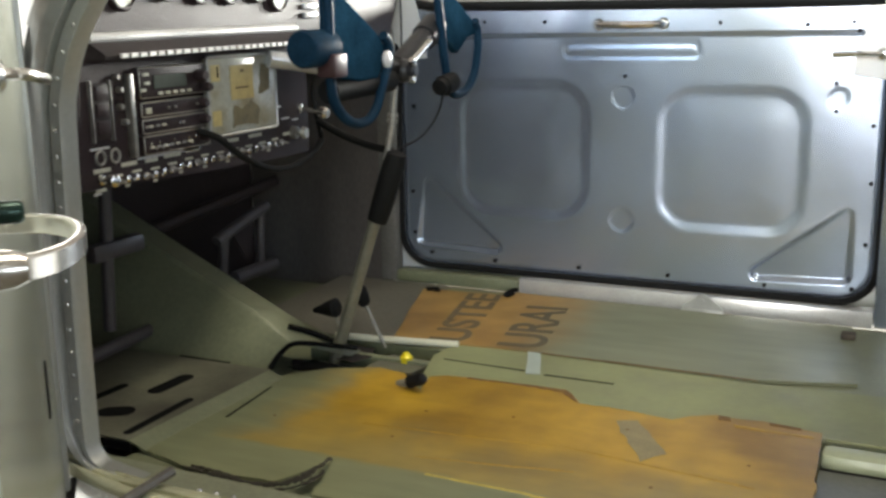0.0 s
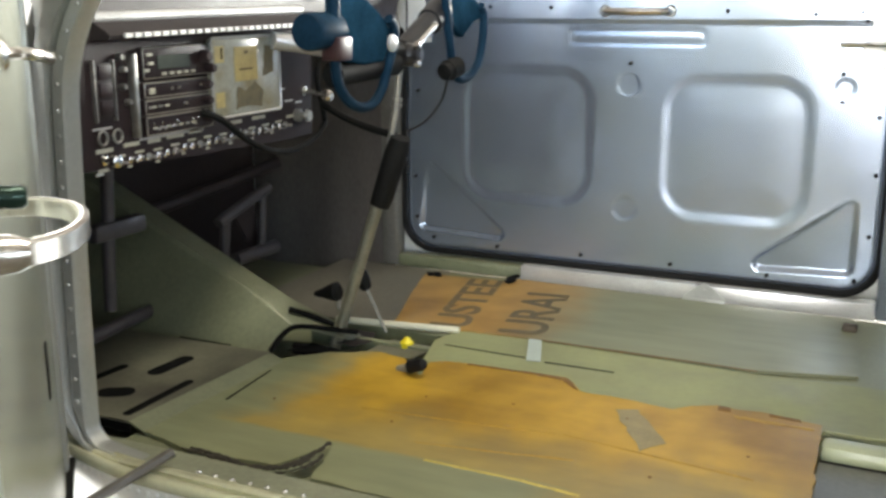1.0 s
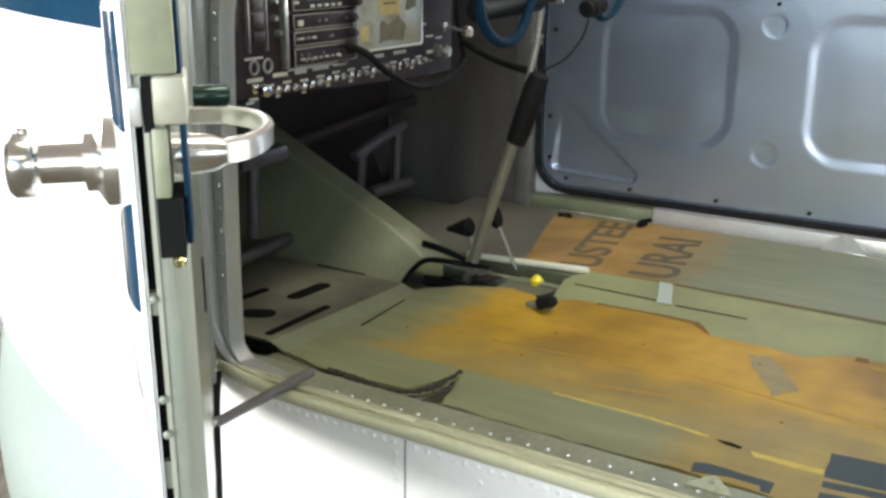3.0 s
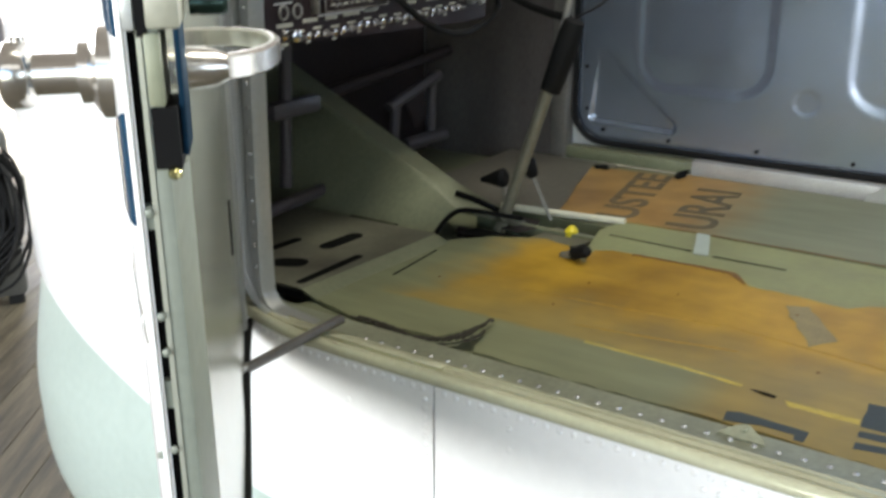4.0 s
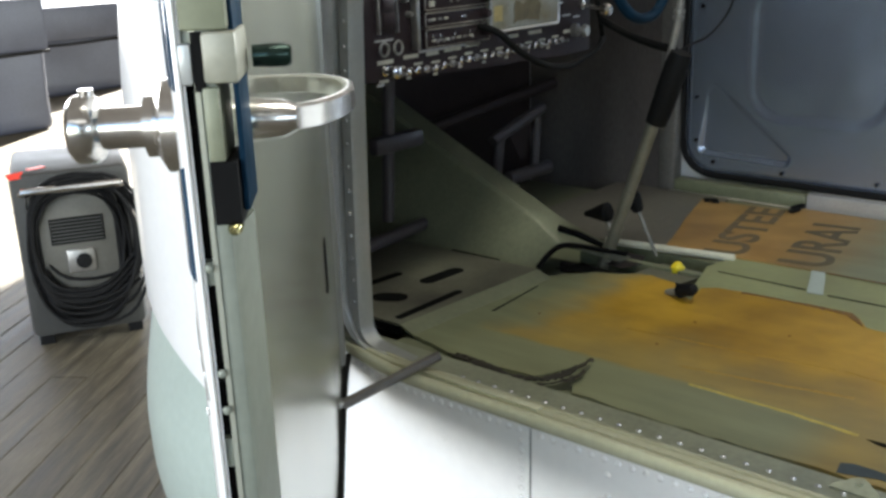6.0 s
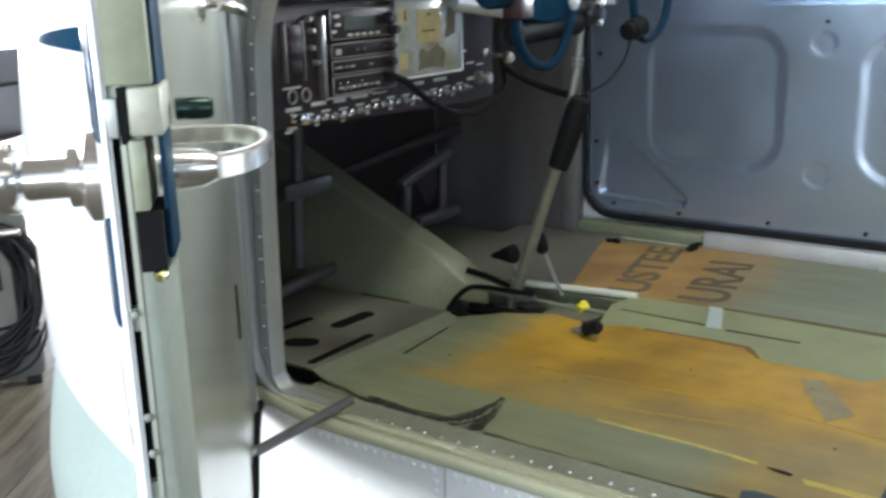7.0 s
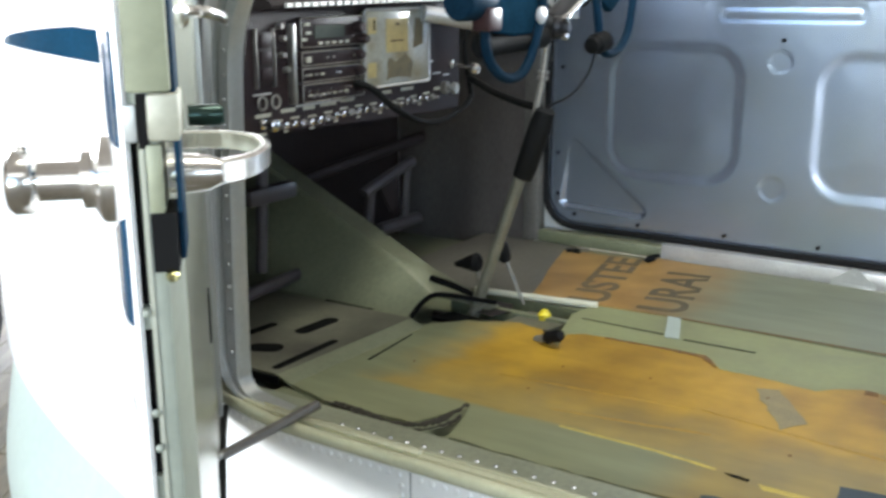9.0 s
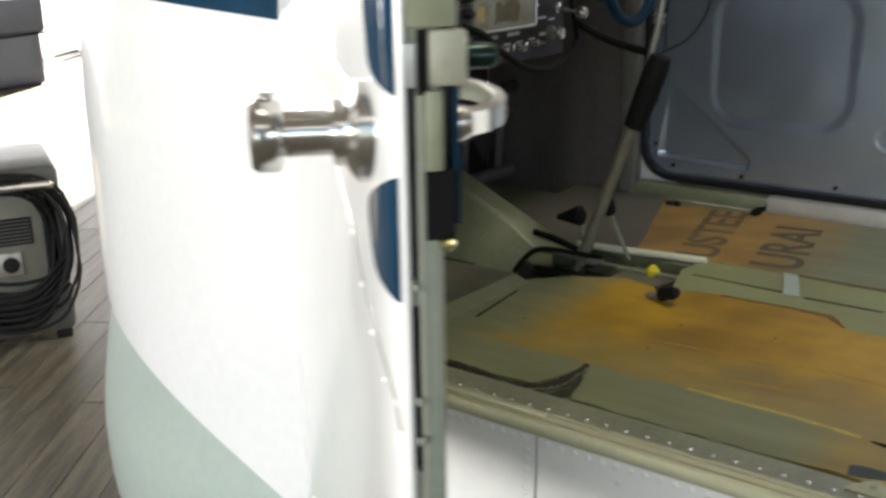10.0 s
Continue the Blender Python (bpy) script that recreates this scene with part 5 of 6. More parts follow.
bm = bmesh.new()
torn_strip(bm, [(-0.53, -1.078, 1.002), (-0.46, -1.086, 1.005), (-0.405, -1.087, 1.004), (-0.360, -1.080, 1.007), (-0.338, -1.060, 1.010), (-0.335, -1.035, 1.012)], 0.0055, 1)
torn_strip(bm, [(-0.385, -1.088, 1.003), (-0.348, -1.070, 1.010), (-0.336, -1.035, 1.013), (-0.338, -0.985, 1.009)], 0.0075, 2)
torn_strip(bm, [(-0.365, -1.092, 1.002), (-0.340, -1.078, 1.006), (-0.325, -1.045, 1.008), (-0.330, -1.02, 1.006)], 0.005, 3)
torn_strip(bm, [(-0.52, -1.070, 1.002), (-0.48, -1.075, 1.004), (-0.43, -1.079, 1.003)], 0.004, 4)
bmesh.ops.recalc_face_normals(bm, faces=bm.faces)
single("torn_seal", bm, mat("brown_rubber", (0.035, 0.028, 0.017), 0.7, 0, 0.4, 40, 200, 0.4), "torn curled strip of brown rubber seal", "seal strip", smooth=20)
single("debris", boxed((0.285, -0.115, 1.0), (0.312, -0.088, 1.012), 0.003), mat("brown_block", (0.09, 0.07, 0.05), 0.7, 0, 0.3, 40, 200, 0.3), "small dark brown block on the plywood corner", "block")
bm = bmesh.new()
rnd = random.Random(3)
for k in range(14):
    c = (-0.425 - 0.012 * rnd.random(), -0.012 - 0.05 * rnd.random(), 1.004)
    bmesh.ops.create_icosphere(bm, subdivisions=1, radius=0.006 + 0.005 * rnd.random(), matrix=pose(*c) @ Matrix.Diagonal((1, 1.3, 0.5, 1)))
for k in range(8):
    c = (-0.65 + 0.05 * rnd.random(), -0.045 - 0.03 * rnd.random(), 1.0)
    bmesh.ops.create_icosphere(bm, subdivisions=1, radius=0.005 + 0.005 * rnd.random(), matrix=pose(*c) @ Matrix.Diagonal((1.3, 1, 0.4, 1)))
tagged(single("dirt", bm, HOLE, "dark crumbs of dirt by the far sill", "dirt"), kind="stuff")

# ---- open near door ----
HX, HY = -0.66, -1.185
DU, DV = Vector((0.709, -0.705, 0)), Vector((0.705, 0.709, 0))


def dp(u, v, z):
    return Vector((HX, HY, z)) + DU * u + DV * v


DOORM = Matrix(((DU.x, DV.x, 0, HX), (DU.y, DV.y, 0, HY), (0, 0, 1, 0), (0, 0, 0, 1)))
LEN = 1.022
door = thing("cabin_door", dp(0.5, 0, 0.985), "open white aircraft door with polished inner side", "door")


def door_skin(v_of, z0, z1, nu=36, nz=16, thick=0.002, u0=0.0, u1=LEN):
    bm = bmesh.new()
    g = []
    for i in range(nu + 1):
        t = i / nu
        u = u0 + (u1 - u0) * (1 - (1 - t) ** 1.6)
        g.append([bm.verts.new(dp(u, v_of(u, z0 + (z1 - z0) * k / nz), z0 + (z1 - z0) * k / nz)) for k in range(nz + 1)])
    for a, b in zip(g, g[1:]):
        for k in range(nz):
            bm.faces.new((a[k], b[k], b[k + 1], a[k + 1]))
    r = bmesh.ops.extrude_face_region(bm, geom=list(bm.faces))
    bmesh.ops.translate(bm, verts=[v for v in r["geom"] if isinstance(v, bmesh.types.BMVert)], vec=DV * thick)
    bmesh.ops.recalc_face_normals(bm, faces=bm.faces)
    return bm


def v_outer(u, z):
    q = 1 - max(0.0, min(1.0, (LEN - u) / 0.03))
    return 0.0055 - 0.0055 * math.sqrt(1 - q * q) - 0.033 * math.sin(math.pi * max(0.0, min(1, u / LEN)))


def v_inner(u, z):
    dent = 0.004 * math.exp(-((u - 0.22) / 0.06) ** 2) * math.exp(-((z - 1.03) / 0.06) ** 2)
    return 0.009 + 0.005 * math.sin(u * 5) ** 2 * 0.4 - dent + 0.0012 * noise.noise(Vector((u * 4, z * 3, 1)))


outer_skin = part("outer_skin", door_skin(v_outer, 0.985, 1.78), WHITE, door, "glossy white outer skin")
inner_skin = part("inner_skin", door_skin(v_inner, 0.995, 1.78), DOORIN, door, "polished grey inner skin", smooth=60)
# free edge member and slots
edge_bar = part("edge_frame", boxed((LEN - 0.036, 0.0106, 0.99), (LEN - 0.001, 0.019, 1.78), 0.0015, DOORM), EDGEP, door, "grey-green edge frame")
part("edge_slope", slab([(LEN - 0.0365, 0.0150), (LEN - 0.0025, 0.0170), (LEN - 0.0022, 0.0187), (LEN - 0.0060, 0.0200), (LEN - 0.0340, 0.0238), (LEN - 0.0365, 0.0236)], 0.50, DOORM @ Matrix.Translation((0, 0, 1.49))), EDGEP, edge_bar, smooth=20)
bm = bmesh.new()
box(bm, (LEN - 0.004, 0.0042, 0.985), (LEN + 0.003, 0.0064, 1.78), 0.001, DOORM)
part("skin_edge", bm, WHITE, door, "white skin edge")
slots = ((1.02, 1.10), (1.115, 1.20), (1.215, 1.305), (1.320, 1.390), (1.403, 1.469), (1.479, 1.56))
for (z0, z1), nxt in zip(slots, slots[1:] + ((1.60, 1.78),)):
    part("edge_slot", boxed((LEN - 0.036, 0.0066, z0), (LEN - 0.0055, 0.0108, z1), 0, DOORM), HOLE, edge_bar, "dark slot")
    part("edge_tab", boxed((LEN - 0.036, 0.0066, z1 + 0.0002), (LEN - 0.0018, 0.0110, nxt[0] - 0.0002), 0, DOORM), EDGEP, edge_bar)
bm = bmesh.new()
lathe(bm, (0, 0, 0), (1, 0, 0), [(0, 0.0019), (0.0008, 0.0017), (0.0013, 0.0009)], 10)
studm = mesh_of("rivet", bm, EDGEP, 40)
shared("rivet", studm, edge_bar, [Matrix.Translation(dp(LEN + 0.001, v, z)) @ DOORM.to_3x3().to_4x4() for z, v in ((1.06, 0.003), (1.14, 0.003), (1.22, 0.003), (1.29, 0.003), (1.37, 0.0035), (1.372, 0.009), (1.417, 0.010), (1.433, 0.0095), (1.477, 0.009))])
lat = part("latch_plate", boxed((LEN - 0.03, 0.0075, 1.5665), (LEN + 0.002, 0.0245, 1.78), 0.0012, DOORM), OLIVE, door, "yellow-green latch cover plate")
part("latch_block", boxed((LEN - 0.03, 0.0150, 1.5475), (LEN + 0.004, 0.0275, 1.566), 0.0015, DOORM), mat("grey_latch_paint", (0.29, 0.285, 0.22), 0.45, 0.1, 0.2, 30, 200, 0.1), lat, "grey latch block")
part("latch_gap", boxed((LEN - 0.03, 0.0110, 1.5445), (LEN + 0.001, 0.0149, 1.566), 0, DOORM), HOLE, lat)
part("latch_block", boxed((LEN - 0.03, 0.0040, 1.547), (LEN + 0.002, 0.0108, 1.562), 0.001, DOORM), FRAME, lat)
part("latch_strip", boxed((LEN - 0.03, 0.0135, 1.5185), (LEN + 0.002, 0.0195, 1.546), 0.001, DOORM), OLIVE, lat, "yellow-green strip")
part("blue_strip", boxed((LEN - 0.034, 0.0240, 1.498), (LEN - 0.004, 0.0262, 1.62), 0.0005, DOORM), BLUE, lat, "blue painted strip")
part("latch_pocket", boxed((LEN - 0.03, 0.0135, 1.494), (LEN + 0.001, 0.0235, 1.518), 0, DOORM), HOLE, lat, "dark latch pocket")
part("latch_pin", turned(dp(LEN - 0.004, 0.0205, 1.4925), DU, [(0, 0.0028), (0.006, 0.0028), (0.008, 0.002), (0.009, 0.001)], 12), mat("brass", (0.45, 0.42, 0.2), 0.25, 1.0, 0.2, 30, 200, 0.05), lat, "brass latch pin")
part("latch_bolt", turned(dp(0.992, 0.0295, 1.5535), DV + Vector((0, 0, -0.01)), [(0, 0.0045), (0.004, 0.0045), (0.004, 0.0048), (0.013, 0.0048), (0.015, 0.0035)], 14), mat("dark_green_metal", (0.02, 0.045, 0.035), 0.25, 0.6, 0.2, 30, 200, 0.05), lat, "dark green latch bolt")


def smooth_2d(pts, n):
    return [(p.x, p.y) for p in smooth_points([(a, b, 0) for a, b in pts], n)]


# pull handle: a curved band with a thick root
def band():
    bm = bmesh.new()
    line = smooth_2d([(0.956, 0.016), (0.952, 0.040), (0.934, 0.056), (0.905, 0.0635), (0.872, 0.061), (0.850, 0.047), (0.843, 0.030), (0.843, 0.012)], 6)
    rows = []
    for i, p in enumerate(line):
        a, b = line[max(i - 1, 0)], line[min(i + 1, len(line) - 1)]
        d = Vector((b[0] - a[0], b[1] - a[1])).normalized()
        n = Vector((-d.y, d.x))
        t = i / (len(line) - 1)
        hh = 0.0060 - 0.0010 * t
        th = 0.0030 + 0.004 * max(0, 1 - t * 3)
        sec = []
        for sx, sz in ((-1, -0.8), (-1, 0.8), (-0.4, 1), (0.4, 1), (1, 0.8), (1, -0.8), (0.4, -1), (-0.4, -1)):
            sec.append(bm.verts.new(dp(p[0] + n.x * th * sx, p[1] + n.y * th * sx, 1.522 + hh * sz)))
        rows.append(sec)
    for a, b in zip(rows, rows[1:]):
        for k in range(8):
            bm.faces.new((a[k], a[(k + 1) % 8], b[(k + 1) % 8], b[k]))
    bm.faces.new(rows[0])
    bm.faces.new(list(reversed(rows[-1])))
    bmesh.ops.recalc_face_normals(bm, faces=bm.faces)
    return bm


pull = part("pull_handle", band(), CHROME, door, "polished curved pull handle", smooth=50)
part("handle_root", turned(dp(0.953, 0.012, 1.522), DV, [(0, 0.0095), (0.010, 0.0098), (0.024, 0.0085), (0.030, 0.006)], 18), CHROME, pull)
part("hook", swept([dp(0.50, 0.010, 1.585), dp(0.495, 0.028, 1.585), dp(0.475, 0.040, 1.582), dp(0.44, 0.046, 1.578), dp(0.42, 0.047, 1.576)], 0.0055, 10, n=5), CHROME, door, "small chrome inner lever")
part("hook_plate", turned(dp(0.50, 0.010, 1.585), DV, [(0, 0.014), (0.004, 0.014), (0.008, 0.009)], 16), CHROME, door)
part("inner_slot", boxed((0.30, 0.0115, 1.215), (0.318, 0.0150, 1.275), 0, DOORM), HOLE, door, "narrow dark slot")
part("hinge_leaf", boxed((-0.004, 0.004, 1.00), (0.034, 0.016, 1.78), 0.003, DOORM), FRAME, door, "bright hinge strip")
part("bottom_seal", swept([dp(-0.01, 0.019, 0.997), dp(0.04, 0.016, 0.995), dp(0.15, 0.014, 0.993), dp(0.5, 0.014, 0.992), dp(1.0, 0.014, 0.992)], 0.0055, 8, n=4), RUBBER, door, "black rubber bottom seal")
# outer handle
oh = part("outer_handle", turned(dp(0.985, 0.0035, 1.5265), -DV, [(0, 0.019), (0.011, 0.019), (0.013, 0.0160), (0.015, 0.0125), (0.019, 0.0125), (0.020, 0.0085), (0.037, 0.0085), (0.038, 0.0125), (0.040, 0.0138), (0.047, 0.0138), (0.049, 0.012), (0.050, 0.003)], 28), CHROME, door, "chrome knob-ended outer handle")
part("outer_grip", rods((dp(0.985, -0.0385, 1.5265), dp(0.985, -0.0385, 1.5425), 0.003, None, 12)), CHROME, oh)


def swoosh(knots):
    """A leaf of paint that lies on the rounded free edge."""
    bm = bmesh.new()
    rows = []
    for z, ul in smooth_2d(knots, 3):
        rows.append([bm.verts.new(dp(u, v_outer(u, z) - 0.0009, z)) for u in (ul + (1.0212 - ul) * k / 12 for k in range(13))])
    for a, b in zip(rows, rows[1:]):
        for k in range(12):
            bm.faces.new((a[k], a[k + 1], b[k + 1], b[k]))
    r = bmesh.ops.extrude_face_region(bm, geom=list(bm.faces))
    bmesh.ops.translate(bm, verts=[v for v in r["geom"] if isinstance(v, bmesh.types.BMVert)], vec=DV * 0.0006)
    bmesh.ops.recalc_face_normals(bm, faces=bm.faces)
    return bm


part("paint_stripe", swoosh(((1.4712, 1.0211), (1.4732, 1.0131), (1.4772, 1.0005), (1.4882, 0.9930), (1.5008, 0.9910), (1.5085, 1.002), (1.5140, 1.0150), (1.5165, 1.0211))), STRIPE, outer_skin, "glossy blue paint stripe")
part("paint_stripe", swoosh(((1.5445, 1.0211), (1.5477, 1.0088), (1.5532, 0.9988), (1.5627, 0.9961), (1.5721, 0.9929), (1.590, 0.990))), STRIPE, outer_skin, "glossy blue paint stripe")


def nose_y(x, z, off):
    return CY - half_at(upper_form(x), z) - 0.003 - off


bm = bmesh.new()
rows = []
for k in range(25):
    x = -1.12 + 0.450 * k / 24
    z0 = 1.487 + 0.07 * (-0.67 - x)
    z1 = z0 + 0.046 * min(1.0, (0.08 + k / 12)) ** 0.6
    rows.append([bm.verts.new((x, nose_y(x, z0 + (z1 - z0) * i / 6, 0.0012), z0 + (z1 - z0) * i / 6)) for i in range(7)])
for p, q in zip(rows, rows[1:]):
    for i in range(6):
        bm.faces.new((p[i], q[i], q[i + 1], p[i + 1]))
bmesh.ops.recalc_face_normals(bm, faces=bm.faces)
part("paint_stripe", bm, STRIPE, fuselage, "glossy blue paint stripe")
SEAM = [(0.909, 1.498), (0.932, 1.487), (0.954, 1.4765), (0.976, 1.459), (0.998, 1.4475), (1.0145, 1.433), (1.0190, 1.420)]
part("skin_seam", swept([dp(u, v_outer(u, z) + 0.0003, z) for u, z in SEAM], 0.0009, 6, n=5), STEEL, outer_skin, "fine dark seam")
UPPER = [(0.780, 1.5625), (0.863, 1.551), (0.929, 1.542), (0.962, 1.540), (0.985, 1.5425)]
part("skin_seam", swept([dp(u, v_outer(u, z) + 0.0001, z) for u, z in UPPER], 0.0008, 6, n=5), WHITE, outer_skin, "raised white skin edge")
bm = bmesh.new()
lathe(bm, (0, 0, 0), (0, -1, 0), [(0, 0.0017), (0.0006, 0.0015), (0.0010, 0.0008)], 8)
shared("rivet", mesh_of("rivet", bm, WHITE, 60), outer_skin, [Matrix.Translation(dp(u, v_outer(u, z), z)) @ DOORM.to_3x3().to_4x4() for u, z in ((0.947, 1.4765), (0.966, 1.460), (0.985, 1.446), (1.0045, 1.434), (1.0155, 1.4135), (1.0165, 1.430), (0.69, 1.199))])
stay = thing("door_stay", dp(0.16, 0.01, 0.99), "thin dark steel stay between door and sill", "door stay")
part("strap", rods((dp(0.16, 0.010, 0.998), (-0.488, -1.145, 1.034), 0.0075, None, 8)), mat("brown_grey_steel", (0.13, 0.118, 0.105), 0.4, 0.4, 0.25, 30, 200, 0.1), stay)
part("pivot", rods((dp(0.16, 0.010, 0.990), dp(0.16, 0.010, 1.005), 0.007, None, 12)), BRIGHT, stay)

# ---- welding machine on the hangar floor ----
cart = thing("welding_machine", (-3.624, 0.024, 0.0), "grey welding machine with black cable coiled round it", "welding machine")
CM = pose(-3.624, 0.024, 0.0, 0, 0, 62)   # its front faces -y in its own frame
CART_W, CART_D, CART_H = 0.46, 0.55, 0.72


def cbox(lo, hi, bevel=0.0):
    return boxed(lo, hi, bevel, CM)


body = part("body", cbox((-0.23, -0.26, 0.04), (0.23, 0.30, 0.74), 0.03), CARTGREY, cart)
part("front_panel", cbox((-0.178, -0.285, 0.23), (0.178, -0.255, 0.66), 0.03), mat("light_machine_grey", (0.145, 0.14, 0.118), 0.55, 0.1, 0.25, 10, 120, 0.1), body, "lighter grey front panel")
gr = part("grille", cbox((-0.105, -0.290, 0.44), (0.105, -0.284, 0.55), 0.002), HOLE, body, "dark grille")
bm = bmesh.new()
box(bm, (-0.1, -0.002, -0.003), (0.1, 0.003, 0.003))
slat = mesh_of("slat", bm, CARTGREY, 0)
shared("slat", slat, gr, [CM @ pose(0, -0.292, 0.452 + 0.0145 * k) for k in range(7)])
sk = part("socket", cbox((-0.055, -0.300, 0.315), (0.055, -0.283, 0.415), 0.008), STEEL, body, "pale socket plate")
bm = turned((0.01, -0.300, 0.365), (0, -1, 0), [(0, 0.032), (0.008, 0.031), (0.010, 0.024)], 18)
bmesh.ops.transform(bm, matrix=CM, verts=bm.verts)
part("socket_ring", bm, RUBBER, sk, "black socket ring")
bm = swept([(-0.17, -0.27, 0.66), (-0.175, -0.33, 0.675), (-0.16, -0.345, 0.685), (0.16, -0.345, 0.685), (0.175, -0.33, 0.675), (0.17, -0.27, 0.66)], 0.016, 10, n=4)
bmesh.ops.transform(bm, matrix=CM, verts=bm.verts)
part("carry_bar", bm, CHROME, body, "bright metal front bar")
rnd = random.Random(8)
for k in range(21):
    left, right = rnd.uniform(-0.205, -0.145), rnd.uniform(0.14, 0.27)
    low, high = rnd.uniform(0.06, 0.30), rnd.uniform(0.66, 0.74)
    w, h, cx, cz = (right - left) / 2, (high - low) / 2, (right + left) / 2, (high + low) / 2 + 0.02
    y = -0.30 + 0.012 * k % 0.09 - 0.03 * rnd.random()
    pts = []
    for i in range(28):
        a = i * math.tau / 28
        pts.append((cx + w * math.copysign(abs(math.cos(a)) ** 0.75, math.cos(a)) + rnd.uniform(-0.004, 0.004), y - 0.03 * math.sin(a) ** 2 + rnd.uniform(-0.006, 0.006), max(0.03, cz + h * math.copysign(abs(math.sin(a)) ** 0.8, math.sin(a)) - 0.02)))
    bm = swept(pts, 0.0072, 8, closed=True)
    bmesh.ops.transform(bm, matrix=CM, verts=bm.verts)
    part("cable", bm, RUBBER, cart, "black coiled cable")
for k in range(5):
    bm = swept([(-0.20 + 0.01 * k, -0.30, 0.40 - 0.03 * k), (-0.10, -0.33 - 0.004 * k, 0.27 - 0.024 * k), (0.07, -0.335, 0.26 - 0.026 * k), (0.22, -0.31, 0.38 - 0.03 * k)], 0.008, 8, n=6)
    bmesh.ops.transform(bm, matrix=CM, verts=bm.verts)
    part("cable", bm, RUBBER, cart, "black coiled cable")
for x0, y0, z0, tilt in ((-0.200, -0.250, 0.733, 40), (-0.125, -0.170, 0.7415, 0)):
    part("red_mark", boxed((-0.036, -0.015, 0), (0.036, 0.015, 0.003), 0, CM @ pose(x0, y0, z0, tilt, 0, 30)), RED, body, "red tape mark")
for x in (-0.18, 0.18):
    for y in (-0.2, 0.24):
        part("foot", cbox((x - 0.03, y - 0.03, 0.0), (x + 0.03, y + 0.03, 0.045), 0.004), RUBBER, cart)


# ---- covered bulk goods far behind ----


def covered(name, x0, x1, y0, y1, h, label):
    """A bulky load under a tight tarpaulin, with a lid fold round its top."""
    t = thing(name, ((x0 + x1) / 2, (y0 + y1) / 2, 0.0), label, "covered crate")
    bm = boxed((x0, y0, 0.0), (x1, y1, h), 0.06)
    bmesh.ops.subdivide_edges(bm, edges=[e for e in bm.edges if e.calc_length() > 0.3], cuts=10, use_grid_fill=True)
    for v in bm.verts:
        v.co += 0.03 * Vector((noise.noise(v.co * 2.1), noise.noise(v.co * 2.1 + Vector((7, 0, 0))), 0)) * min(1, v.co.z * 3)
    part("cover", bm, TARP, t, smooth=70)
    part("lid", boxed((x0 - 0.04, y0 - 0.04, h * 0.62), (x1 + 0.04, y1 + 0.04, h * 1.04), 0.05), TARP, t, "lid fold of the tarpaulin")
    part("piping", swept([(x1 + 0.045, y0 - 0.02, h * 0.62), (x1 + 0.05, (y0 + y1) / 2, h * 0.60), (x1 + 0.045, y1 + 0.02, h * 0.62)], 0.014, 8, n=6), RUBBER, t, "dark edge piping")
    return t


covered("covered_crate", -10.2, -8.45, -1.2, 2.55, 1.15, "large crate under a dark blue-grey tarpaulin")
covered("covered_crate", -11.6, -10.3, 3.0, 4.6, 0.95, "smaller crate under a dark blue-grey tarpaulin")

# ---- rivets on skin, sill and post ----
bm = bmesh.new()
lathe(bm, (0, 0, 0), (0, -1, 0), [(0, 0.0042), (0.0012, 0.0039), (0.0021, 0.0028), (0.0026, 0.001)], 8)
riv_white = mesh_of("rivet", bm, WHITE, 60)
bm = bmesh.new()
lathe(bm, (0, 0, 0), (0, 0, 1), [(0, 0.0038), (0.0010, 0.0035), (0.0018, 0.0024), (0.0021, 0.001)], 8)
riv_top = mesh_of("rivet", bm, BRIGHT, 60)


def skin_y(x, z):
    return side_y(x, z) - 0.003 * math.sin((1.0 - z) / 0.28 * math.pi / 2)


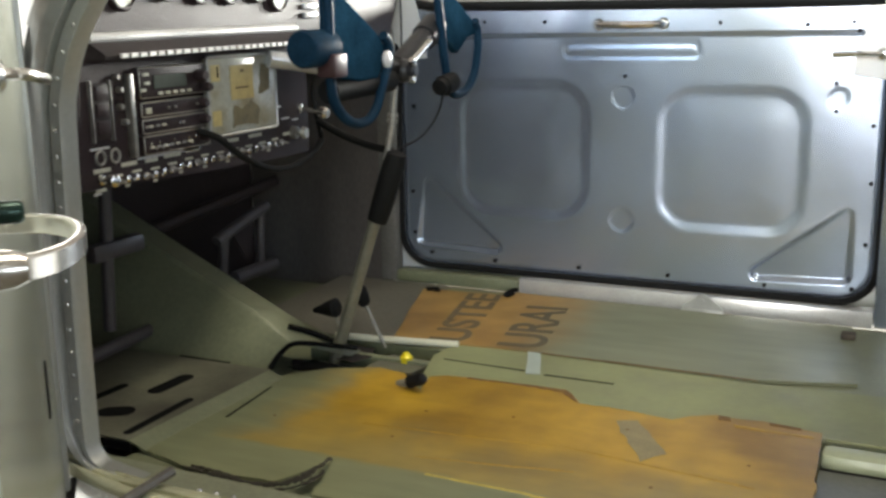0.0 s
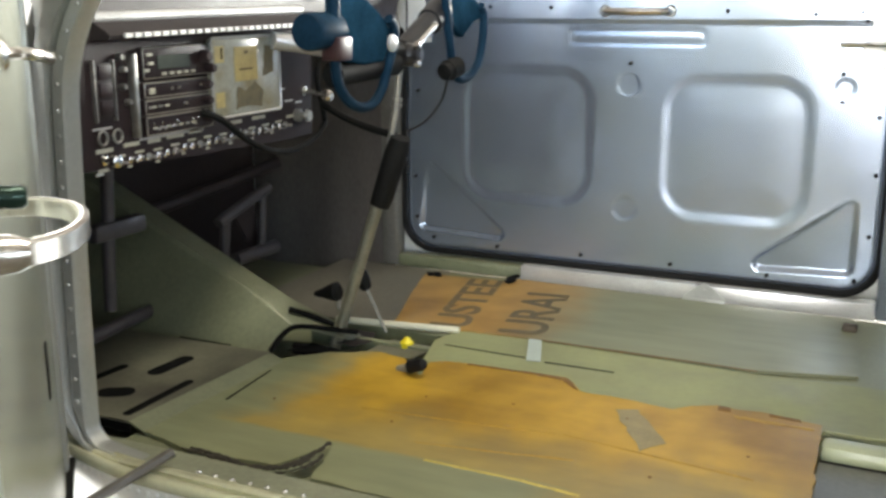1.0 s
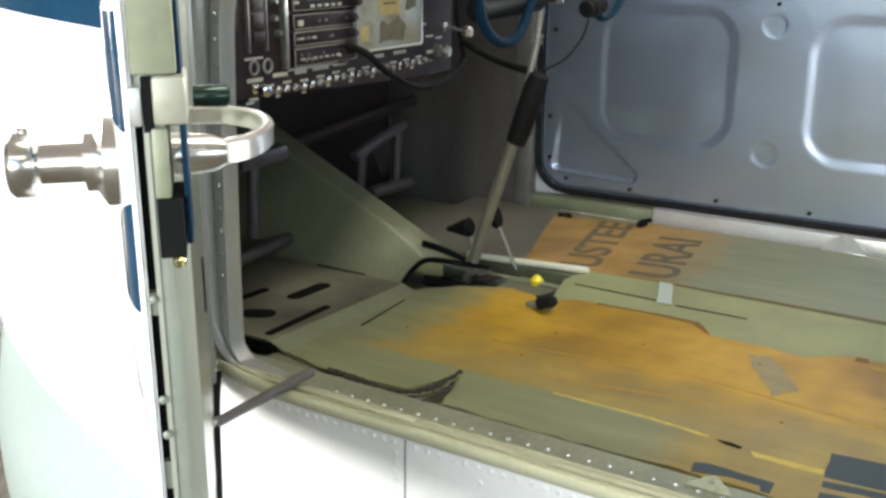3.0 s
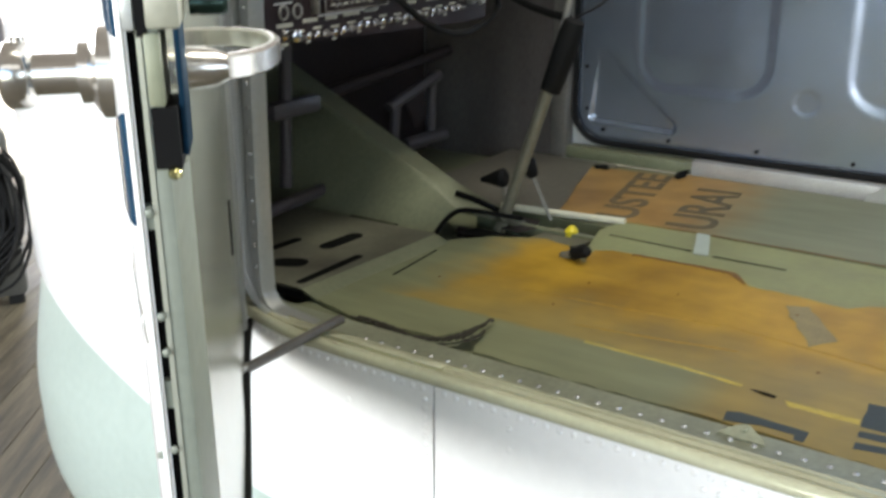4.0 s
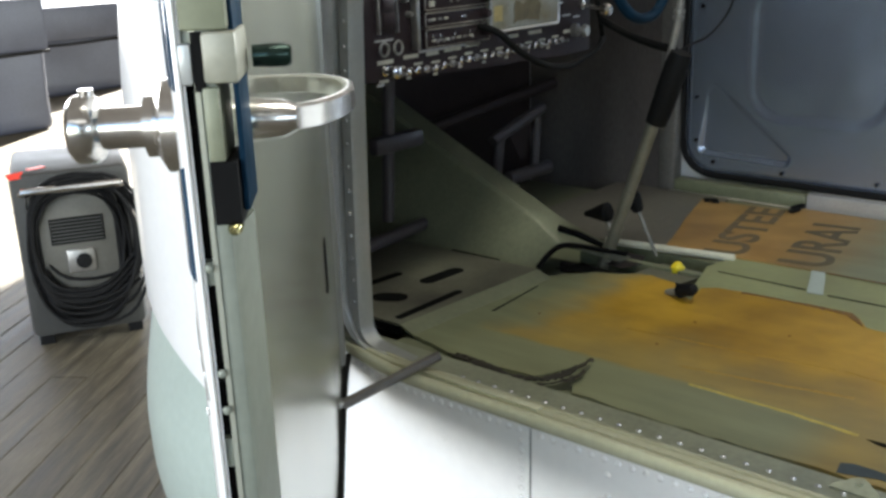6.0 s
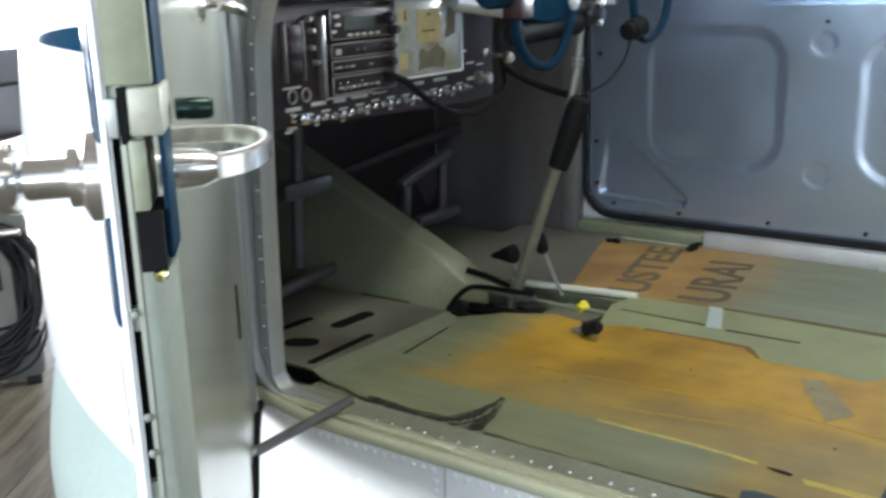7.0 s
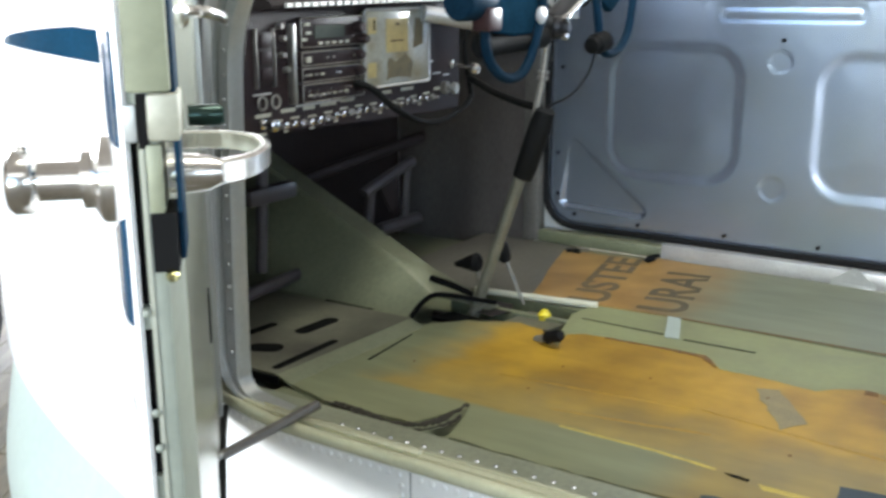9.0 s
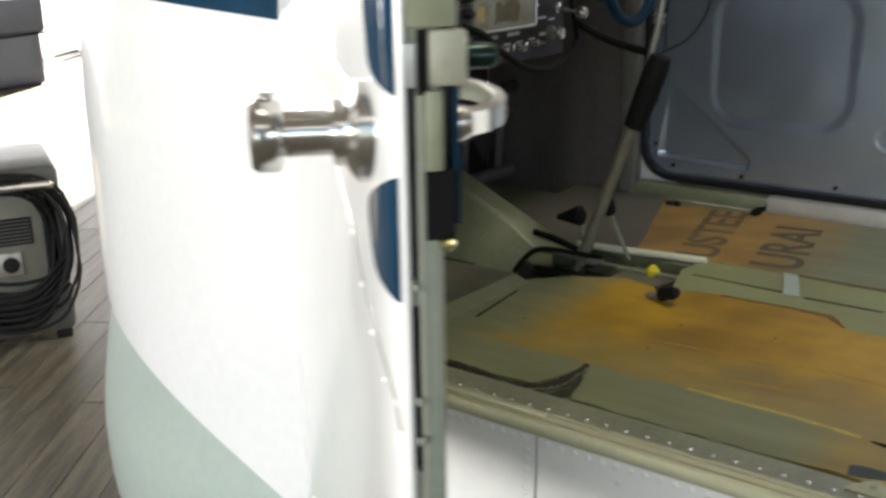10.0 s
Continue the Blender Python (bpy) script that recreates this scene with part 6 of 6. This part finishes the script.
fwd = [(-0.665 + 0.0165 * k, 0.9895) for k in range(22)] + [(-0.315, 0.974 - 0.0133 * k) for k in range(20)] + [(-0.446, 0.937)]
aft = [(-0.285 + 0.0187 * k, 0.9895) for k in range(40)] + [(-0.187, 0.970), (-0.186, 0.941), (0.063, 0.973), (0.082, 0.973), (0.101, 0.973)]
low_f = [(-0.66 + 0.0165 * k, colour_line(-0.66 + 0.0165 * k) + 0.011) for k in range(21)]
low_a = [(-0.285 + 0.0165 * k, colour_line(-0.285 + 0.0165 * k) + 0.011) for k in range(30)]
shared("rivet", riv_white, skin_fwd, [pose(x, skin_y(x, z) - 0.0002, z) for x, z in fwd + low_f])
shared("rivet", riv_white, skin_aft, [pose(x, skin_y(x, z) - 0.0002, z) for x, z in aft + low_a])
shared("rivet", riv_top, sill, [pose(-0.455 + 0.0275 * k, -1.132 + 0.022 * (-0.11 + 0.0275 * k), 1.0062) for k in range(34)])
bm = bmesh.new()
lathe(bm, (0, 0, 0), (0, -1, 0), [(0, 0.0034), (0.0010, 0.0031), (0.0018, 0.002), (0.0021, 0.001)], 8)
riv_post = mesh_of("rivet", bm, BRIGHT, 60)
shared("rivet", riv_post, post_fwd, [pose(post_x(z) - 0.011, -1.1478, z) for z in [1.08 + 0.034 * k for k in range(17)]])

# ---- hangar floor boards ----
PD, PN = Vector((-0.565, 0.825, 0)), Vector((-0.825, -0.565, 0))
base = single("floor_boards", boxed((-13.9, -8.9, -0.044), (9.7, 8.9, -0.022)), WALLWOOD, "worn wooden hangar floor boards", "floor boards", kind="structure")
rnd = random.Random(21)
bm = bmesh.new()
box(bm, (-1.5, -0.0720, -0.02), (1.5, 0.0720, 0.0), 0.002, seg=1)
plank = mesh_of("plank", bm, PLANK, 0)
turn = math.degrees(math.atan2(PD.y, PD.x))
near, rest = [], []
for r in range(-66, 96):
    off = rnd.uniform(0, 3.0)
    for s in range(-5, 6):
        c = PN * (r * 0.1465) + PD * (s * 3.006 + off)
        if not (-13 < c.x < 9.0 and -8 < c.y < 8.0):
            continue
        m = pose(c.x, c.y, -0.001 + rnd.uniform(-0.0015, 0.001), rnd.uniform(-0.3, 0.3), 0, turn)
        (near if (-5.6 < c.x < -0.9 and -2.8 < c.y < 3.2) else rest).append(m)
shared("plank", plank, base, near[:300])
bm = bmesh.new()
for m in near[300:] + rest:
    box(bm, (-1.5, -0.0715, -0.02), (1.5, 0.0715, 0.0), 0, m)
tagged(part("far_planks", bm, PLANK, base, smooth=0), kind="stuff")
